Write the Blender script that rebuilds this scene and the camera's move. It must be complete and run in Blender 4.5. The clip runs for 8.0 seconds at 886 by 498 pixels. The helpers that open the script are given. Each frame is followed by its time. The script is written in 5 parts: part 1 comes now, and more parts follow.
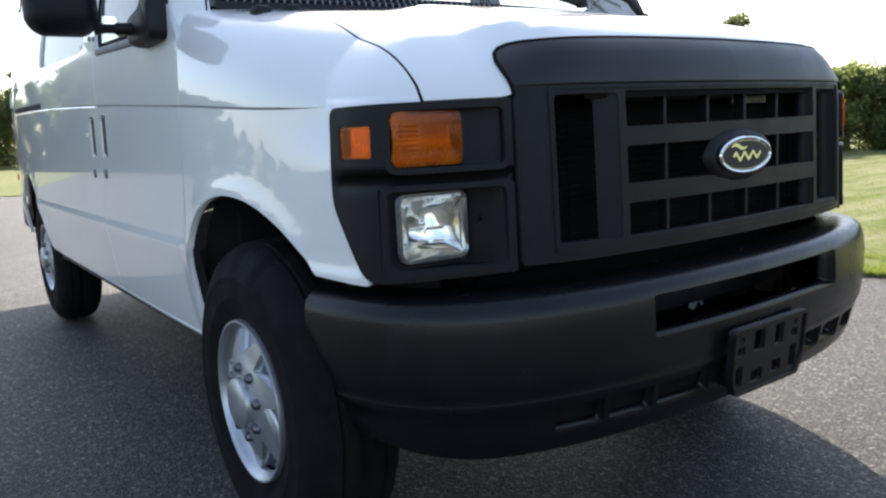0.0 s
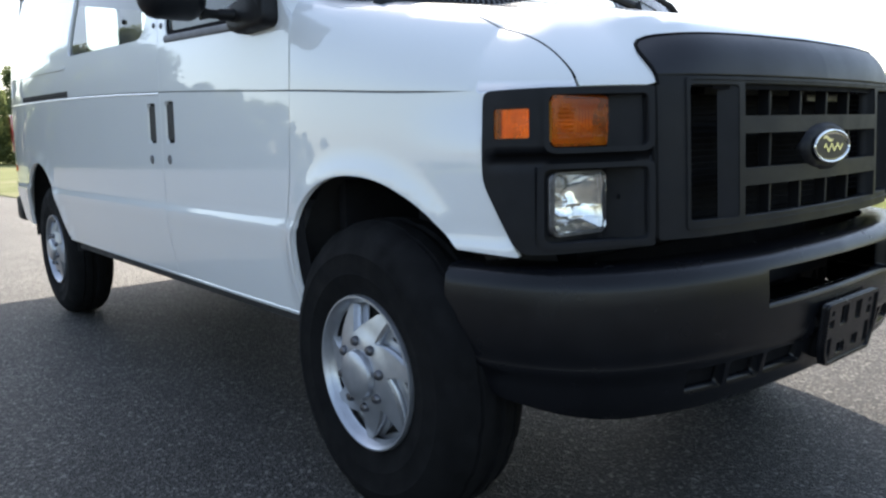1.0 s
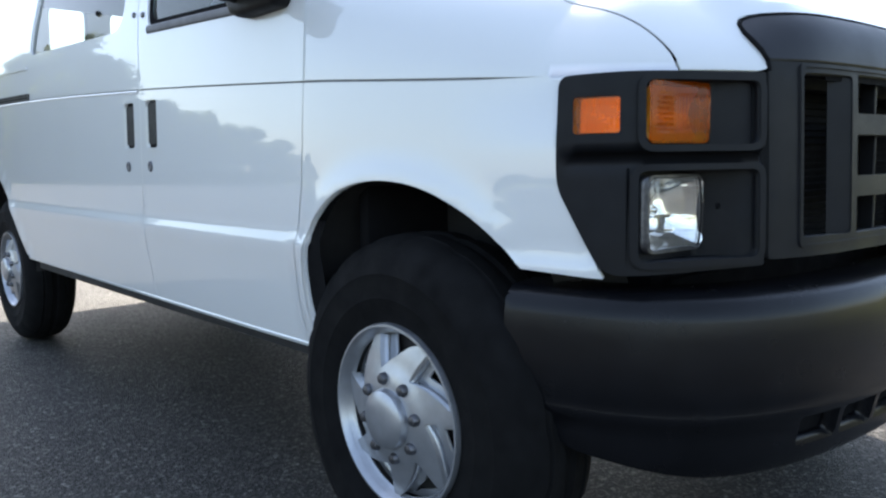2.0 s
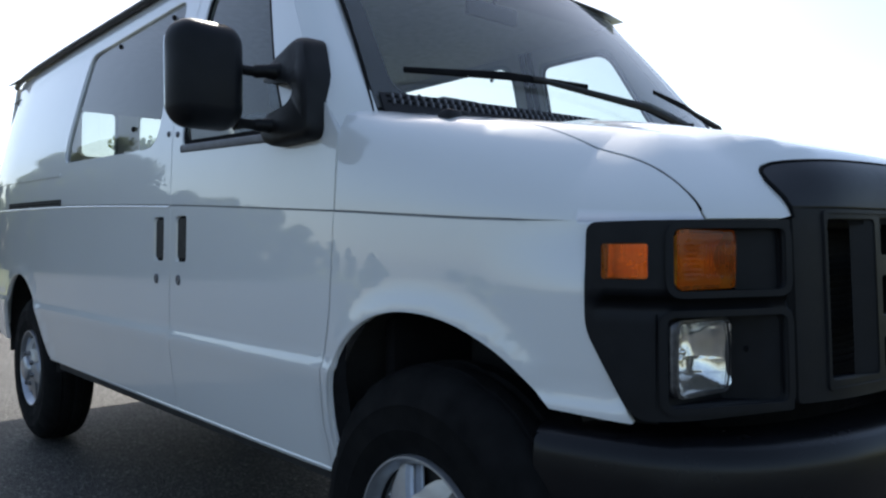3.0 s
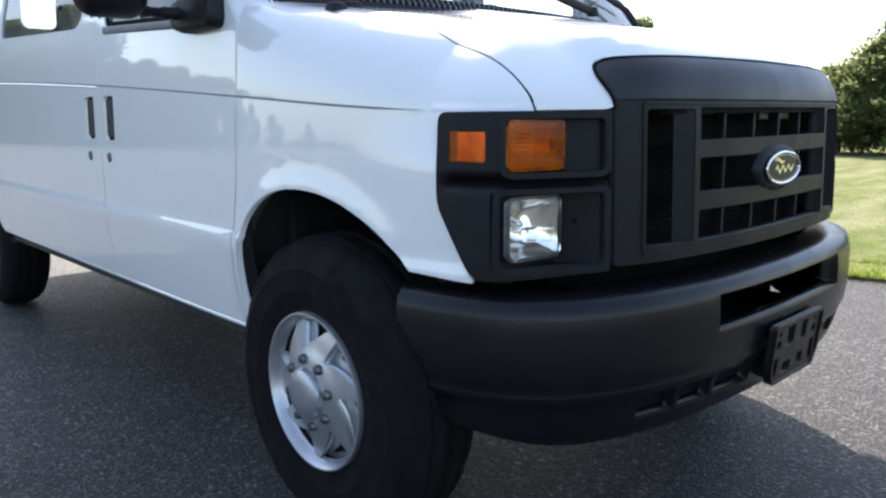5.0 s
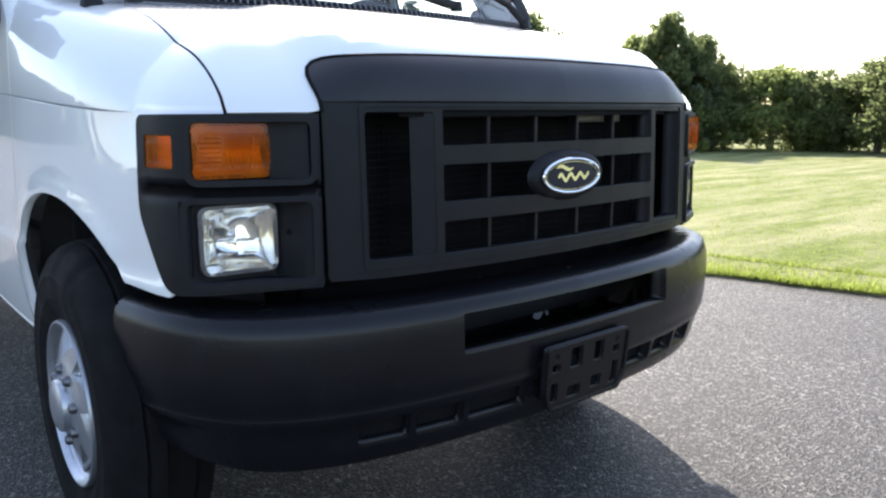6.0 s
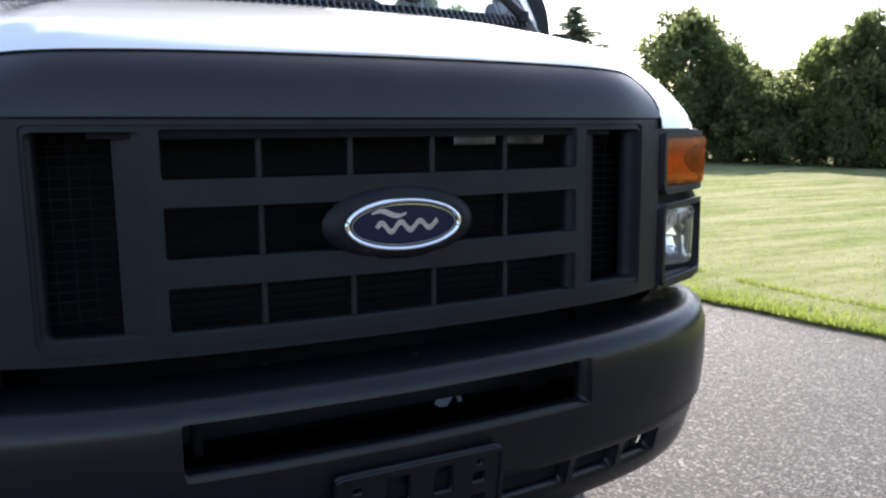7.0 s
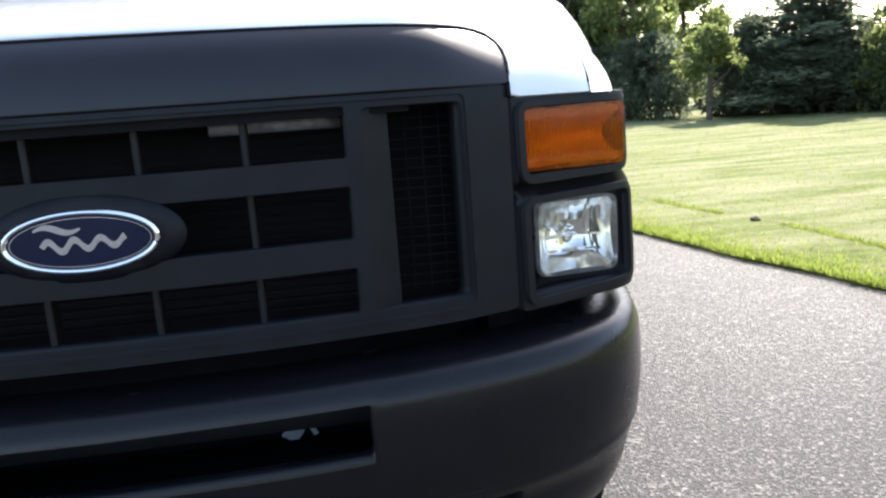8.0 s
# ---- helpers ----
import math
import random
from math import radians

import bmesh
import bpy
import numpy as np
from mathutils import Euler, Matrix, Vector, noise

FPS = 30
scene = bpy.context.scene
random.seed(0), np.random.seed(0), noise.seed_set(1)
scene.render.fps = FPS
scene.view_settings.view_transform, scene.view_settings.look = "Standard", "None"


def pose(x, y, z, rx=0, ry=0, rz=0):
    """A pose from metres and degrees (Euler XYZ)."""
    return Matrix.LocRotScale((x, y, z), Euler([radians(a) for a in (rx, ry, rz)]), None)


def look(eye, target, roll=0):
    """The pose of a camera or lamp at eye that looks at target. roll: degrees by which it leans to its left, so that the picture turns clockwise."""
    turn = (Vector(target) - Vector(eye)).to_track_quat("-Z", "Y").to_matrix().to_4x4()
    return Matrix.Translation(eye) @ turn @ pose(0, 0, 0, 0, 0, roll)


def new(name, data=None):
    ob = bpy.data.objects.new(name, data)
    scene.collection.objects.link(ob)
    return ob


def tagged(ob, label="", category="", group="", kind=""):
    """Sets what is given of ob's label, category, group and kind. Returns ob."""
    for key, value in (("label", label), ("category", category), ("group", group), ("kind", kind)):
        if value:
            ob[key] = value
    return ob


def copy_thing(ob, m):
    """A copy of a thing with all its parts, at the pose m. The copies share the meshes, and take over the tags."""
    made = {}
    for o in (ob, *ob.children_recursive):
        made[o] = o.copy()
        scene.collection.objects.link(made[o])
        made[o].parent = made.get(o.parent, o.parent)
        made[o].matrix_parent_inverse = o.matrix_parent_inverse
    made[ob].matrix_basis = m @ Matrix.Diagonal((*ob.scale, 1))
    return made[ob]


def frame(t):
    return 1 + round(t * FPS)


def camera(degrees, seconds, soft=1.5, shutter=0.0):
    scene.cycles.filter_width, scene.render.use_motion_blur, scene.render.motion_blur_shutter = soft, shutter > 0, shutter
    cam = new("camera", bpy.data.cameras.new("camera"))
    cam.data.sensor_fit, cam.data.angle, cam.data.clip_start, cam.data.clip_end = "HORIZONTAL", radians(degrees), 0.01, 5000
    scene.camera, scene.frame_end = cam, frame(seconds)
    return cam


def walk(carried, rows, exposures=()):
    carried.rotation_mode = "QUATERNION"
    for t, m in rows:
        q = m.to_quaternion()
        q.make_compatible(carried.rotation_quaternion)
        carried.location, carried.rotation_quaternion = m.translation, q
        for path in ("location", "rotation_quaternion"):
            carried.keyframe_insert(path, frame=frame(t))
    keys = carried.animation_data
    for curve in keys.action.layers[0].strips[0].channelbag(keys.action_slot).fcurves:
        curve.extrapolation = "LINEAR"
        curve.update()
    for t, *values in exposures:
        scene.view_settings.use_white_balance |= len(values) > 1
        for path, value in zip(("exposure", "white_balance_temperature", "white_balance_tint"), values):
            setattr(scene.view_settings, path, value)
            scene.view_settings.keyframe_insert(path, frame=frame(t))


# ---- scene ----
cam = camera(60.9, 8.0, soft=2.3)
PATH = [
    (0, (-1.604, -0.981, 1.04), (-0.461, 0.631, 0.731), -3.0),
    (0.5, (-1.839, -0.903, 1.027), (-0.621, 0.666, 0.791), -0.2),
    (1, (-2.018, -0.812, 1.003), (-0.754, 0.71, 0.708), -1.7),
    (1.5, (-2.061, -0.781, 0.941), (-0.801, 0.745, 0.657), -1.3),
    (2, (-1.963, -0.458, 0.951), (-0.617, 1.003, 0.719), -0.9),
    (2.2, (-1.964, -0.445, 1.004), (-0.629, 1.034, 0.836), -0.4),
    (3.3, (-2.002, -0.449, 1.058), (-0.666, 1.04, 1.058), -0.5),
    (3.5, (-1.996, -0.447, 1.044), (-0.647, 1.027, 0.952), -0.2),
    (4, (-2.014, -0.451, 1.018), (-0.694, 1.026, 0.742), 0.0),
    (4.2, (-2.021, -0.462, 1.013), (-0.739, 1.041, 0.703), 1.4),
    (5.3, (-1.921, -0.934, 1.111), (-0.541, 0.469, 0.751), -0.4),
    (5.5, (-1.767, -1.036, 1.106), (-0.403, 0.381, 0.745), 0.9),
    (6, (-1.383, -1.14, 1.105), (-0.126, 0.373, 0.74), -0.1),
    (6.5, (-0.917, -1.087, 1.151), (0.288, 0.474, 0.815), -0.3),
    (7, (-0.479, -1.077, 1.12), (0.387, 0.693, 0.778), 0.1),
    (7.5, (-0.053, -1.024, 1.118), (0.538, 0.858, 0.789), -0.7),
    (8, (0.346, -1.011, 1.112), (0.607, 0.93, 0.708), -4.0),
]
EXPOSURES = [(0, 1.15, 6750, 12), (1.5, 1.2, 6850, 11), (2.0, 1.38, 6750, 11), (2.2, 1.2, 6700, 10), (3.3, 0.18, 6280, 10), (3.6, 0.18, 6280, 10), (4.2, 0.80, 6330, 10), (5.3, 1.4, 6600, 14), (6.5, 1.6, 6500, 14), (7.0, 1.32, 6450, 14), (8, 1.55, 6450, 14)]
walk(cam, [(t, look(eye, target, roll)) for t, eye, target, roll in PATH], exposures=EXPOSURES)

# ---- light ----
SUN_AZ, SUN_EL = 34.0, 38.0          # degrees from +y towards +x, and above the horizon
world = bpy.data.worlds.new("sky_world")
scene.world = world
world.use_nodes = True
wn = world.node_tree.nodes
sky = wn.new("ShaderNodeTexSky")
sky.sky_type, sky.sun_disc = 'NISHITA', False
sky.sun_elevation, sky.sun_rotation = radians(SUN_EL), radians(SUN_AZ)
sky.air_density, sky.dust_density, sky.ozone_density = 1.0, 1.4, 1.2
wn["Background"].inputs["Strength"].default_value = 0.145
# a thin even veil of summer haze over the blue
haze = wn.new("ShaderNodeMix")
haze.data_type, haze.blend_type = 'RGBA', 'ADD'
haze.inputs[0].default_value, haze.inputs[7].default_value = 1.0, (0.55, 0.64, 0.75, 1)
world.node_tree.links.new(sky.outputs[0], haze.inputs[6])
world.node_tree.links.new(haze.outputs[2], wn["Background"].inputs["Color"])

sun = new("sun", bpy.data.lights.new("sun", 'SUN'))
sun.data.energy, sun.data.angle, sun.data.color = 4.8, radians(0.6), (1.0, 0.93, 0.82)
sa, se = radians(SUN_AZ), radians(SUN_EL)
SUN_DIR = Vector((math.sin(sa) * math.cos(se), math.cos(sa) * math.cos(se), math.sin(se)))
sun.matrix_world = look(SUN_DIR * 60, (0, 0, 0))


# ---- materials ----
def material(name):
    m = bpy.data.materials.new(name)
    m.use_nodes = True
    nt = m.node_tree
    return m, nt, nt.nodes["Principled BSDF"]


def link(nt, a, b):
    nt.links.new(a, b)


def noise_ramp(nt, scale, stops, detail=4, rough=0.6, coord="Object", kind="noise", stretch=None):
    """A noise texture through a colour ramp. stops: (place, colour)."""
    tc = nt.nodes.new("ShaderNodeTexCoord")
    vec = tc.outputs[coord]
    if stretch:
        mp = nt.nodes.new("ShaderNodeMapping")
        mp.inputs["Scale"].default_value = stretch
        link(nt, vec, mp.inputs[0])
        vec = mp.outputs[0]
    if kind == "noise":
        tx = nt.nodes.new("ShaderNodeTexNoise")
        tx.inputs["Detail"].default_value, tx.inputs["Roughness"].default_value = detail, rough
        out = tx.outputs["Fac"]
    else:
        tx = nt.nodes.new("ShaderNodeTexVoronoi")
        out = tx.outputs["Distance"] if kind == "voronoi" else tx.outputs["Color"]
    tx.inputs["Scale"].default_value = scale
    link(nt, vec, tx.inputs["Vector"])
    ramp = nt.nodes.new("ShaderNodeValToRGB")
    el = ramp.color_ramp.elements
    while len(el) < len(stops):
        el.new(0.5)
    for e, (p, c) in zip(el, stops):
        e.position, e.color = p, (*c, 1) if len(c) == 3 else c
    link(nt, out, ramp.inputs[0])
    return ramp.outputs["Color"], out


def mix(nt, kind, fac, a, b):
    n = nt.nodes.new("ShaderNodeMix")
    n.data_type, n.blend_type = 'RGBA', kind
    for k, v in ((0, fac), (6, a), (7, b)):
        if isinstance(v, (int, float)):
            n.inputs[k].default_value = v
        elif isinstance(v, tuple):
            n.inputs[k].default_value = (*v, 1)
        else:
            link(nt, v, n.inputs[k])
    return n.outputs[2]


def bump(nt, bsdf, height, strength, distance):
    b = nt.nodes.new("ShaderNodeBump")
    b.inputs["Strength"].default_value, b.inputs["Distance"].default_value = strength, distance
    link(nt, height, b.inputs["Height"])
    link(nt, b.outputs[0], bsdf.inputs["Normal"])


def grey(v):
    return (v, v, v)


def paint_white():
    m, nt, b = material("white_paint")
    col, _ = noise_ramp(nt, 0.8, [(0.3, (0.70, 0.71, 0.71)), (0.7, (0.74, 0.75, 0.75))], detail=3)
    link(nt, col, b.inputs["Base Color"])
    b.inputs["Roughness"].default_value = 0.35
    b.inputs["Coat Weight"].default_value, b.inputs["Coat Roughness"].default_value, b.inputs["Coat IOR"].default_value = 1.0, 0.012, 1.8
    return m


def plain(name, colour, rough, metal=0.0, var=0.15, scale=30, grain=0, grain_scale=600, coat=0.0, spec=0.5):
    m, nt, b = material(name)
    lo, hi = tuple(c * (1 - var) for c in colour), tuple(min(1, c * (1 + var)) for c in colour)
    col, _ = noise_ramp(nt, scale, [(0.3, lo), (0.7, hi)], detail=6)
    link(nt, col, b.inputs["Base Color"])
    r, _ = noise_ramp(nt, scale * 0.6, [(0.3, grey(rough * 0.85)), (0.75, grey(min(1, rough * 1.2)))])
    link(nt, r, b.inputs["Roughness"])
    b.inputs["Metallic"].default_value = metal
    b.inputs["Coat Weight"].default_value = coat
    b.inputs["Specular IOR Level"].default_value = spec
    if grain:
        _, h = noise_ramp(nt, grain_scale, [(0, grey(0)), (1, grey(1))], detail=2)
        bump(nt, b, h, grain, 0.001)
    return m


def thin_glass(name, tint, rough=0.0, ior=1.5, dust_haze=0.0):
    """A thin pane: tinted, clear through, with a gloss that grows towards the edge and a dusty pale film that also
    imitates hazy sky reflection.
    """
    m = bpy.data.materials.new(name)
    m.use_nodes = True
    nt = m.node_tree
    nt.nodes.clear()
    out = nt.nodes.new("ShaderNodeOutputMaterial")
    clear, gloss = nt.nodes.new("ShaderNodeBsdfTransparent"), nt.nodes.new("ShaderNodeBsdfGlossy")
    clear.inputs[0].default_value = (*tint, 1)
    gloss.inputs["Roughness"].default_value = rough
    fr, mx = nt.nodes.new("ShaderNodeLayerWeight"), nt.nodes.new("ShaderNodeMixShader")
    fr.inputs[0].default_value = 0.5
    steep, ramp = nt.nodes.new("ShaderNodeMath"), nt.nodes.new("ShaderNodeMath")
    r0 = ((ior - 1) / (ior + 1)) ** 2
    steep.operation, ramp.operation = 'POWER', 'MULTIPLY_ADD'
    steep.inputs[1].default_value, ramp.inputs[1].default_value, ramp.inputs[2].default_value = 5.0, 1 - r0, r0
    link(nt, fr.outputs["Facing"], steep.inputs[0])
    link(nt, steep.outputs[0], ramp.inputs[0])
    link(nt, ramp.outputs[0], mx.inputs[0])
    link(nt, clear.outputs[0], mx.inputs[1])
    link(nt, gloss.outputs[0], mx.inputs[2])
    last = mx.outputs[0]
    if dust_haze:
        # pale diffuse film: a dusty coat plus sky haze put into the colour
        film, dm = nt.nodes.new("ShaderNodeBsdfDiffuse"), nt.nodes.new("ShaderNodeMixShader")
        film.inputs[0].default_value = (0.8, 0.82, 0.82, 1)
        amount, _ = noise_ramp(nt, 7, [(0.3, grey(dust_haze * 0.8)), (0.75, grey(dust_haze * 1.25))], detail=6)
        link(nt, amount, dm.inputs[0])
        link(nt, last, dm.inputs[1])
        link(nt, film.outputs[0], dm.inputs[2])
        last = dm.outputs[0]
    link(nt, last, out.inputs[0])
    return m


def amber_lens():
    m, nt, b = material("amber_lens")
    col, _ = noise_ramp(nt, 25, [(0.35, (0.42, 0.075, 0.003)), (0.7, (0.62, 0.15, 0.004))])
    link(nt, col, b.inputs["Base Color"])
    b.inputs["Roughness"].default_value = 0.10
    clear, mx = nt.nodes.new("ShaderNodeBsdfTransparent"), nt.nodes.new("ShaderNodeMixShader")
    clear.inputs[0].default_value = (1.0, 0.36, 0.012, 1)
    mx.inputs[0].default_value = 0.55
    link(nt, b.outputs[0], mx.inputs[1])
    link(nt, clear.outputs[0], mx.inputs[2])
    link(nt, mx.outputs[0], nt.nodes["Material Output"].inputs[0])
    return m


def asphalt():
    m, nt, b = material("asphalt")
    stones, _ = noise_ramp(nt, 130, [(0.0, (0.010, 0.010, 0.0105)), (0.45, (0.020, 0.020, 0.020)), (0.66, (0.060, 0.057, 0.053)), (0.90, (0.33, 0.31, 0.28))], kind="cells")
    fine, fh = noise_ramp(nt, 240, [(0.36, (0.008, 0.008, 0.0085)), (0.66, (0.062, 0.060, 0.058))], detail=3)
    col = mix(nt, 'MIX', 0.45, stones, fine)
    big, _ = noise_ramp(nt, 84, [(0.0, grey(0)), (0.84, grey(0)), (0.90, grey(0.7))], kind="cells")
    col = mix(nt, 'MIX', big, col, (0.30, 0.285, 0.27))
    wear, _ = noise_ramp(nt, 0.9, [(0.3, grey(0.68)), (0.7, grey(1.08))], detail=5)
    col = mix(nt, 'MULTIPLY', 1.0, col, wear)
    stain, _ = noise_ramp(nt, 4.5, [(0.52, grey(1.0)), (0.66, grey(0.76))], detail=5)
    col = mix(nt, 'MULTIPLY', 1.0, col, stain)
    link(nt, col, b.inputs["Base Color"])
    _, vh = noise_ramp(nt, 130, [(0, grey(0)), (1, grey(1))], kind="voronoi")
    r, _ = noise_ramp(nt, 60, [(0.3, grey(0.42)), (0.7, grey(0.75))])
    link(nt, r, b.inputs["Roughness"])
    h = mix(nt, 'ADD', 0.7, vh, fh)
    bump(nt, b, h, 1.0, 0.008)
    b.inputs["Specular IOR Level"].default_value = 0.36
    return m


def lawn():
    m, nt, b = material("lawn_grass")
    base, _ = noise_ramp(nt, 0.45, [(0.3, (0.112, 0.148, 0.029)), (0.55, (0.150, 0.178, 0.053)), (0.75, (0.210, 0.220, 0.092))], detail=8)
    tuft, th = noise_ramp(nt, 9, [(0.32, grey(0.55)), (0.68, grey(1.35))], detail=9, rough=0.75)
    col = mix(nt, 'MULTIPLY', 1.0, base, tuft)
    straw, _ = noise_ramp(nt, 1.6, [(0.39, (0, 0, 0)), (0.72, (1, 1, 1))], detail=7, stretch=(0.35, 1.6, 1))
    col = mix(nt, 'MIX', straw, col, (0.295, 0.280, 0.168))
    link(nt, col, b.inputs["Base Color"])
    b.inputs["Roughness"].default_value = 0.9
    b.inputs["Specular IOR Level"].default_value = 0.1
    bump(nt, b, th, 0.8, 0.05)
    return m


def leaf_material(name, dark, light):
    m, nt, b = material(name)
    geo, ramp = nt.nodes.new("ShaderNodeNewGeometry"), nt.nodes.new("ShaderNodeValToRGB")
    e = ramp.color_ramp.elements
    e[0].color, e[1].color = (*dark, 1), (*light, 1)
    link(nt, geo.outputs["Random Per Island"], ramp.inputs[0])
    link(nt, ramp.outputs[0], b.inputs["Base Color"])
    b.inputs["Roughness"].default_value = 0.7
    b.inputs["Specular IOR Level"].default_value = 0.15
    tr, add = nt.nodes.new("ShaderNodeBsdfTranslucent"), nt.nodes.new("ShaderNodeMixShader")
    link(nt, ramp.outputs[0], tr.inputs[0])
    add.inputs[0].default_value = 0.76
    link(nt, b.outputs[0], add.inputs[1])
    link(nt, tr.outputs[0], add.inputs[2])
    link(nt, add.outputs[0], nt.nodes["Material Output"].inputs[0])
    return m


WHITE = paint_white()
PLASTIC = plain("dark_grey_plastic", (0.0075, 0.0081, 0.0102), 0.46, var=0.2, scale=18, grain=0.25, spec=0.19)
TRIM = plain("dark_grey_trim", (0.0098, 0.0102, 0.0132), 0.40, var=0.15, scale=10, grain=0.12, spec=0.36)
BUMPER = plain("bumper_plastic", (0.0058, 0.0060, 0.0074), 0.25, var=0.2, scale=14, grain=0.2, spec=0.28)
BLACK = plain("black_plastic", (0.008, 0.008, 0.009), 0.5, var=0.2, grain=0.15, spec=0.25)
# black of the rubber parts; also painted in for shade in gaps and recesses
RECESS = plain("rubber_and_shade_black", (0.008, 0.008, 0.009), 0.85, spec=0.1)
UNDER = plain("underbody_black", (0.018, 0.017, 0.017), 0.8, var=0.4, scale=8, grain=0.3, grain_scale=90)
RUBBER = plain("tyre_rubber", (0.0062, 0.0062, 0.0066), 0.85, spec=0.12, var=0.3, scale=22, grain=0.3, grain_scale=260)
SILVER = plain("silver_wheel_paint", (0.42, 0.435, 0.465), 0.34, metal=0.75, var=0.08, scale=30, coat=0.3)
LUG = plain("dull_lug_steel", (0.14, 0.14, 0.15), 0.4, metal=0.9, var=0.3, scale=80)
CHROME = plain("chrome", (0.80, 0.81, 0.83), 0.08, metal=1.0, var=0.04)
BLUE = plain("badge_blue", (0.005, 0.008, 0.028), 0.3, var=0.1, coat=0.1, spec=0.2)
REFLECT = plain("lamp_reflector", (0.88, 0.845, 0.78), 0.12, metal=0.9, var=0.05, scale=40)
SIGNAL_BACK = plain("signal_reflector", (0.80, 0.80, 0.78), 0.38, metal=0.6, var=0.1, scale=40)
AMBER = amber_lens()
RED = plain("red_lens", (0.35, 0.01, 0.008), 0.15, var=0.2, coat=0.5)
GLASS = thin_glass("van_glass", (0.70, 0.77, 0.78), ior=1.8, dust_haze=0.035)
WINDSHIELD = thin_glass("windscreen_glass", (0.84, 0.90, 0.90), ior=1.6, dust_haze=0.075)
LAMPGLASS = thin_glass("headlamp_glass", (0.94, 0.95, 0.96), rough=0.02)
CLOTH = plain("grey_cloth", (0.16, 0.165, 0.175), 0.9, var=0.2, scale=60, grain=0.4, grain_scale=300)
DASH = plain("grey_dashboard", (0.09, 0.092, 0.098), 0.65, grain=0.3)
MOLDING = plain("grey_molding", (0.13, 0.13, 0.14), 0.5)
# mid grey that paints the shade inside the belt grooves
SEAM = plain("groove_shade_grey", (0.27, 0.28, 0.30), 0.7)
LINER = plain("pale_headliner", (0.60, 0.60, 0.58), 0.9)
ASPHALT, LAWN = asphalt(), lawn()
BARK = plain("bark", (0.09, 0.07, 0.05), 0.9, var=0.4, scale=9, grain=0.8, grain_scale=30)
LEAF_A = leaf_material("broad_leaves", (0.110, 0.142, 0.062), (0.215, 0.250, 0.105))
LEAF_B = leaf_material("bright_leaves", (0.150, 0.195, 0.068), (0.280, 0.325, 0.120))
LEAF_C = leaf_material("dark_needles", (0.095, 0.122, 0.080), (0.170, 0.200, 0.125))
BLADE = leaf_material("grass_blades", (0.14, 0.20, 0.028), (0.30, 0.345, 0.09))


# ---- building helpers ----
def pchip(xs, ys):
    """A smooth curve through points that never overshoots; works on arrays."""
    xs, ys = np.array(xs, float), np.array(ys, float)
    h, dl = np.diff(xs), np.diff(ys) / np.diff(xs)
    d = np.zeros(len(xs))
    for i in range(1, len(xs) - 1):
        if dl[i - 1] * dl[i] > 0:
            w1, w2 = 2 * h[i] + h[i - 1], h[i] + 2 * h[i - 1]
            d[i] = (w1 + w2) / (w1 / dl[i - 1] + w2 / dl[i])
    d[0], d[-1] = dl[0], dl[-1]

    def curve(x):
        x = np.clip(np.asarray(x, float), xs[0], xs[-1])
        i = np.clip(np.searchsorted(xs, x) - 1, 0, len(h) - 1)
        t = (x - xs[i]) / h[i]
        return ((1 + 2 * t) * (1 - t) ** 2 * ys[i] + t * (1 - t) ** 2 * h[i] * d[i]
                + t * t * (3 - 2 * t) * ys[i + 1] + t * t * (t - 1) * h[i] * d[i + 1])
    return curve


def link_mesh(name, verts, faces, mat, parent=None, label="", normals=None, smooth=True):
    me = bpy.data.meshes.new(name)
    me.from_pydata([tuple(map(float, v)) for v in verts], [], [tuple(int(i) for i in f) for f in faces])
    me.materials.append(mat)
    me.update()
    if smooth:
        me.polygons.foreach_set("use_smooth", [True] * len(me.polygons))
    if normals is not None:
        me.normals_split_custom_set_from_vertices([tuple(map(float, n)) for n in normals])
    ob = new(name, me)
    if parent is not None:
        ob.parent = parent
        if parent.type == 'EMPTY':
            ob.matrix_parent_inverse = parent.matrix_basis.inverted()
    if label:
        tagged(ob, label)
    return ob


def part(name, bm, mat, parent, label="", smooth=30):
    """Links a bmesh as one mesh object under a thing or a part; edges sharper than so many degrees stay sharp."""
    bmesh.ops.recalc_face_normals(bm, faces=bm.faces)
    me = bpy.data.meshes.new(name)
    bm.to_mesh(me)
    bm.free()
    me.materials.append(mat)
    if smooth:
        me.polygons.foreach_set("use_smooth", [True] * len(me.polygons))
        me.set_sharp_from_angle(angle=radians(smooth))
    ob = new(name, me)
    if parent is not None:
        ob.parent = parent
        if parent.type == 'EMPTY':
            ob.matrix_parent_inverse = parent.matrix_basis.inverted()
    if label:
        tagged(ob, label)
    return ob


def inside(pts, poly):
    """Which of the points lie in the polygon."""
    pts, poly = np.asarray(pts, float), np.asarray(poly, float)
    x, y = pts[:, 0][:, None], pts[:, 1][:, None]
    a, b = poly, np.roll(poly, -1, 0)
    cross = (a[:, 1] > y) != (b[:, 1] > y)
    with np.errstate(divide='ignore', invalid='ignore'):
        at = (b[:, 0] - a[:, 0]) * (y - a[:, 1]) / (b[:, 1] - a[:, 1]) + a[:, 0]
    return (cross & (x < at)).sum(1) % 2 == 1


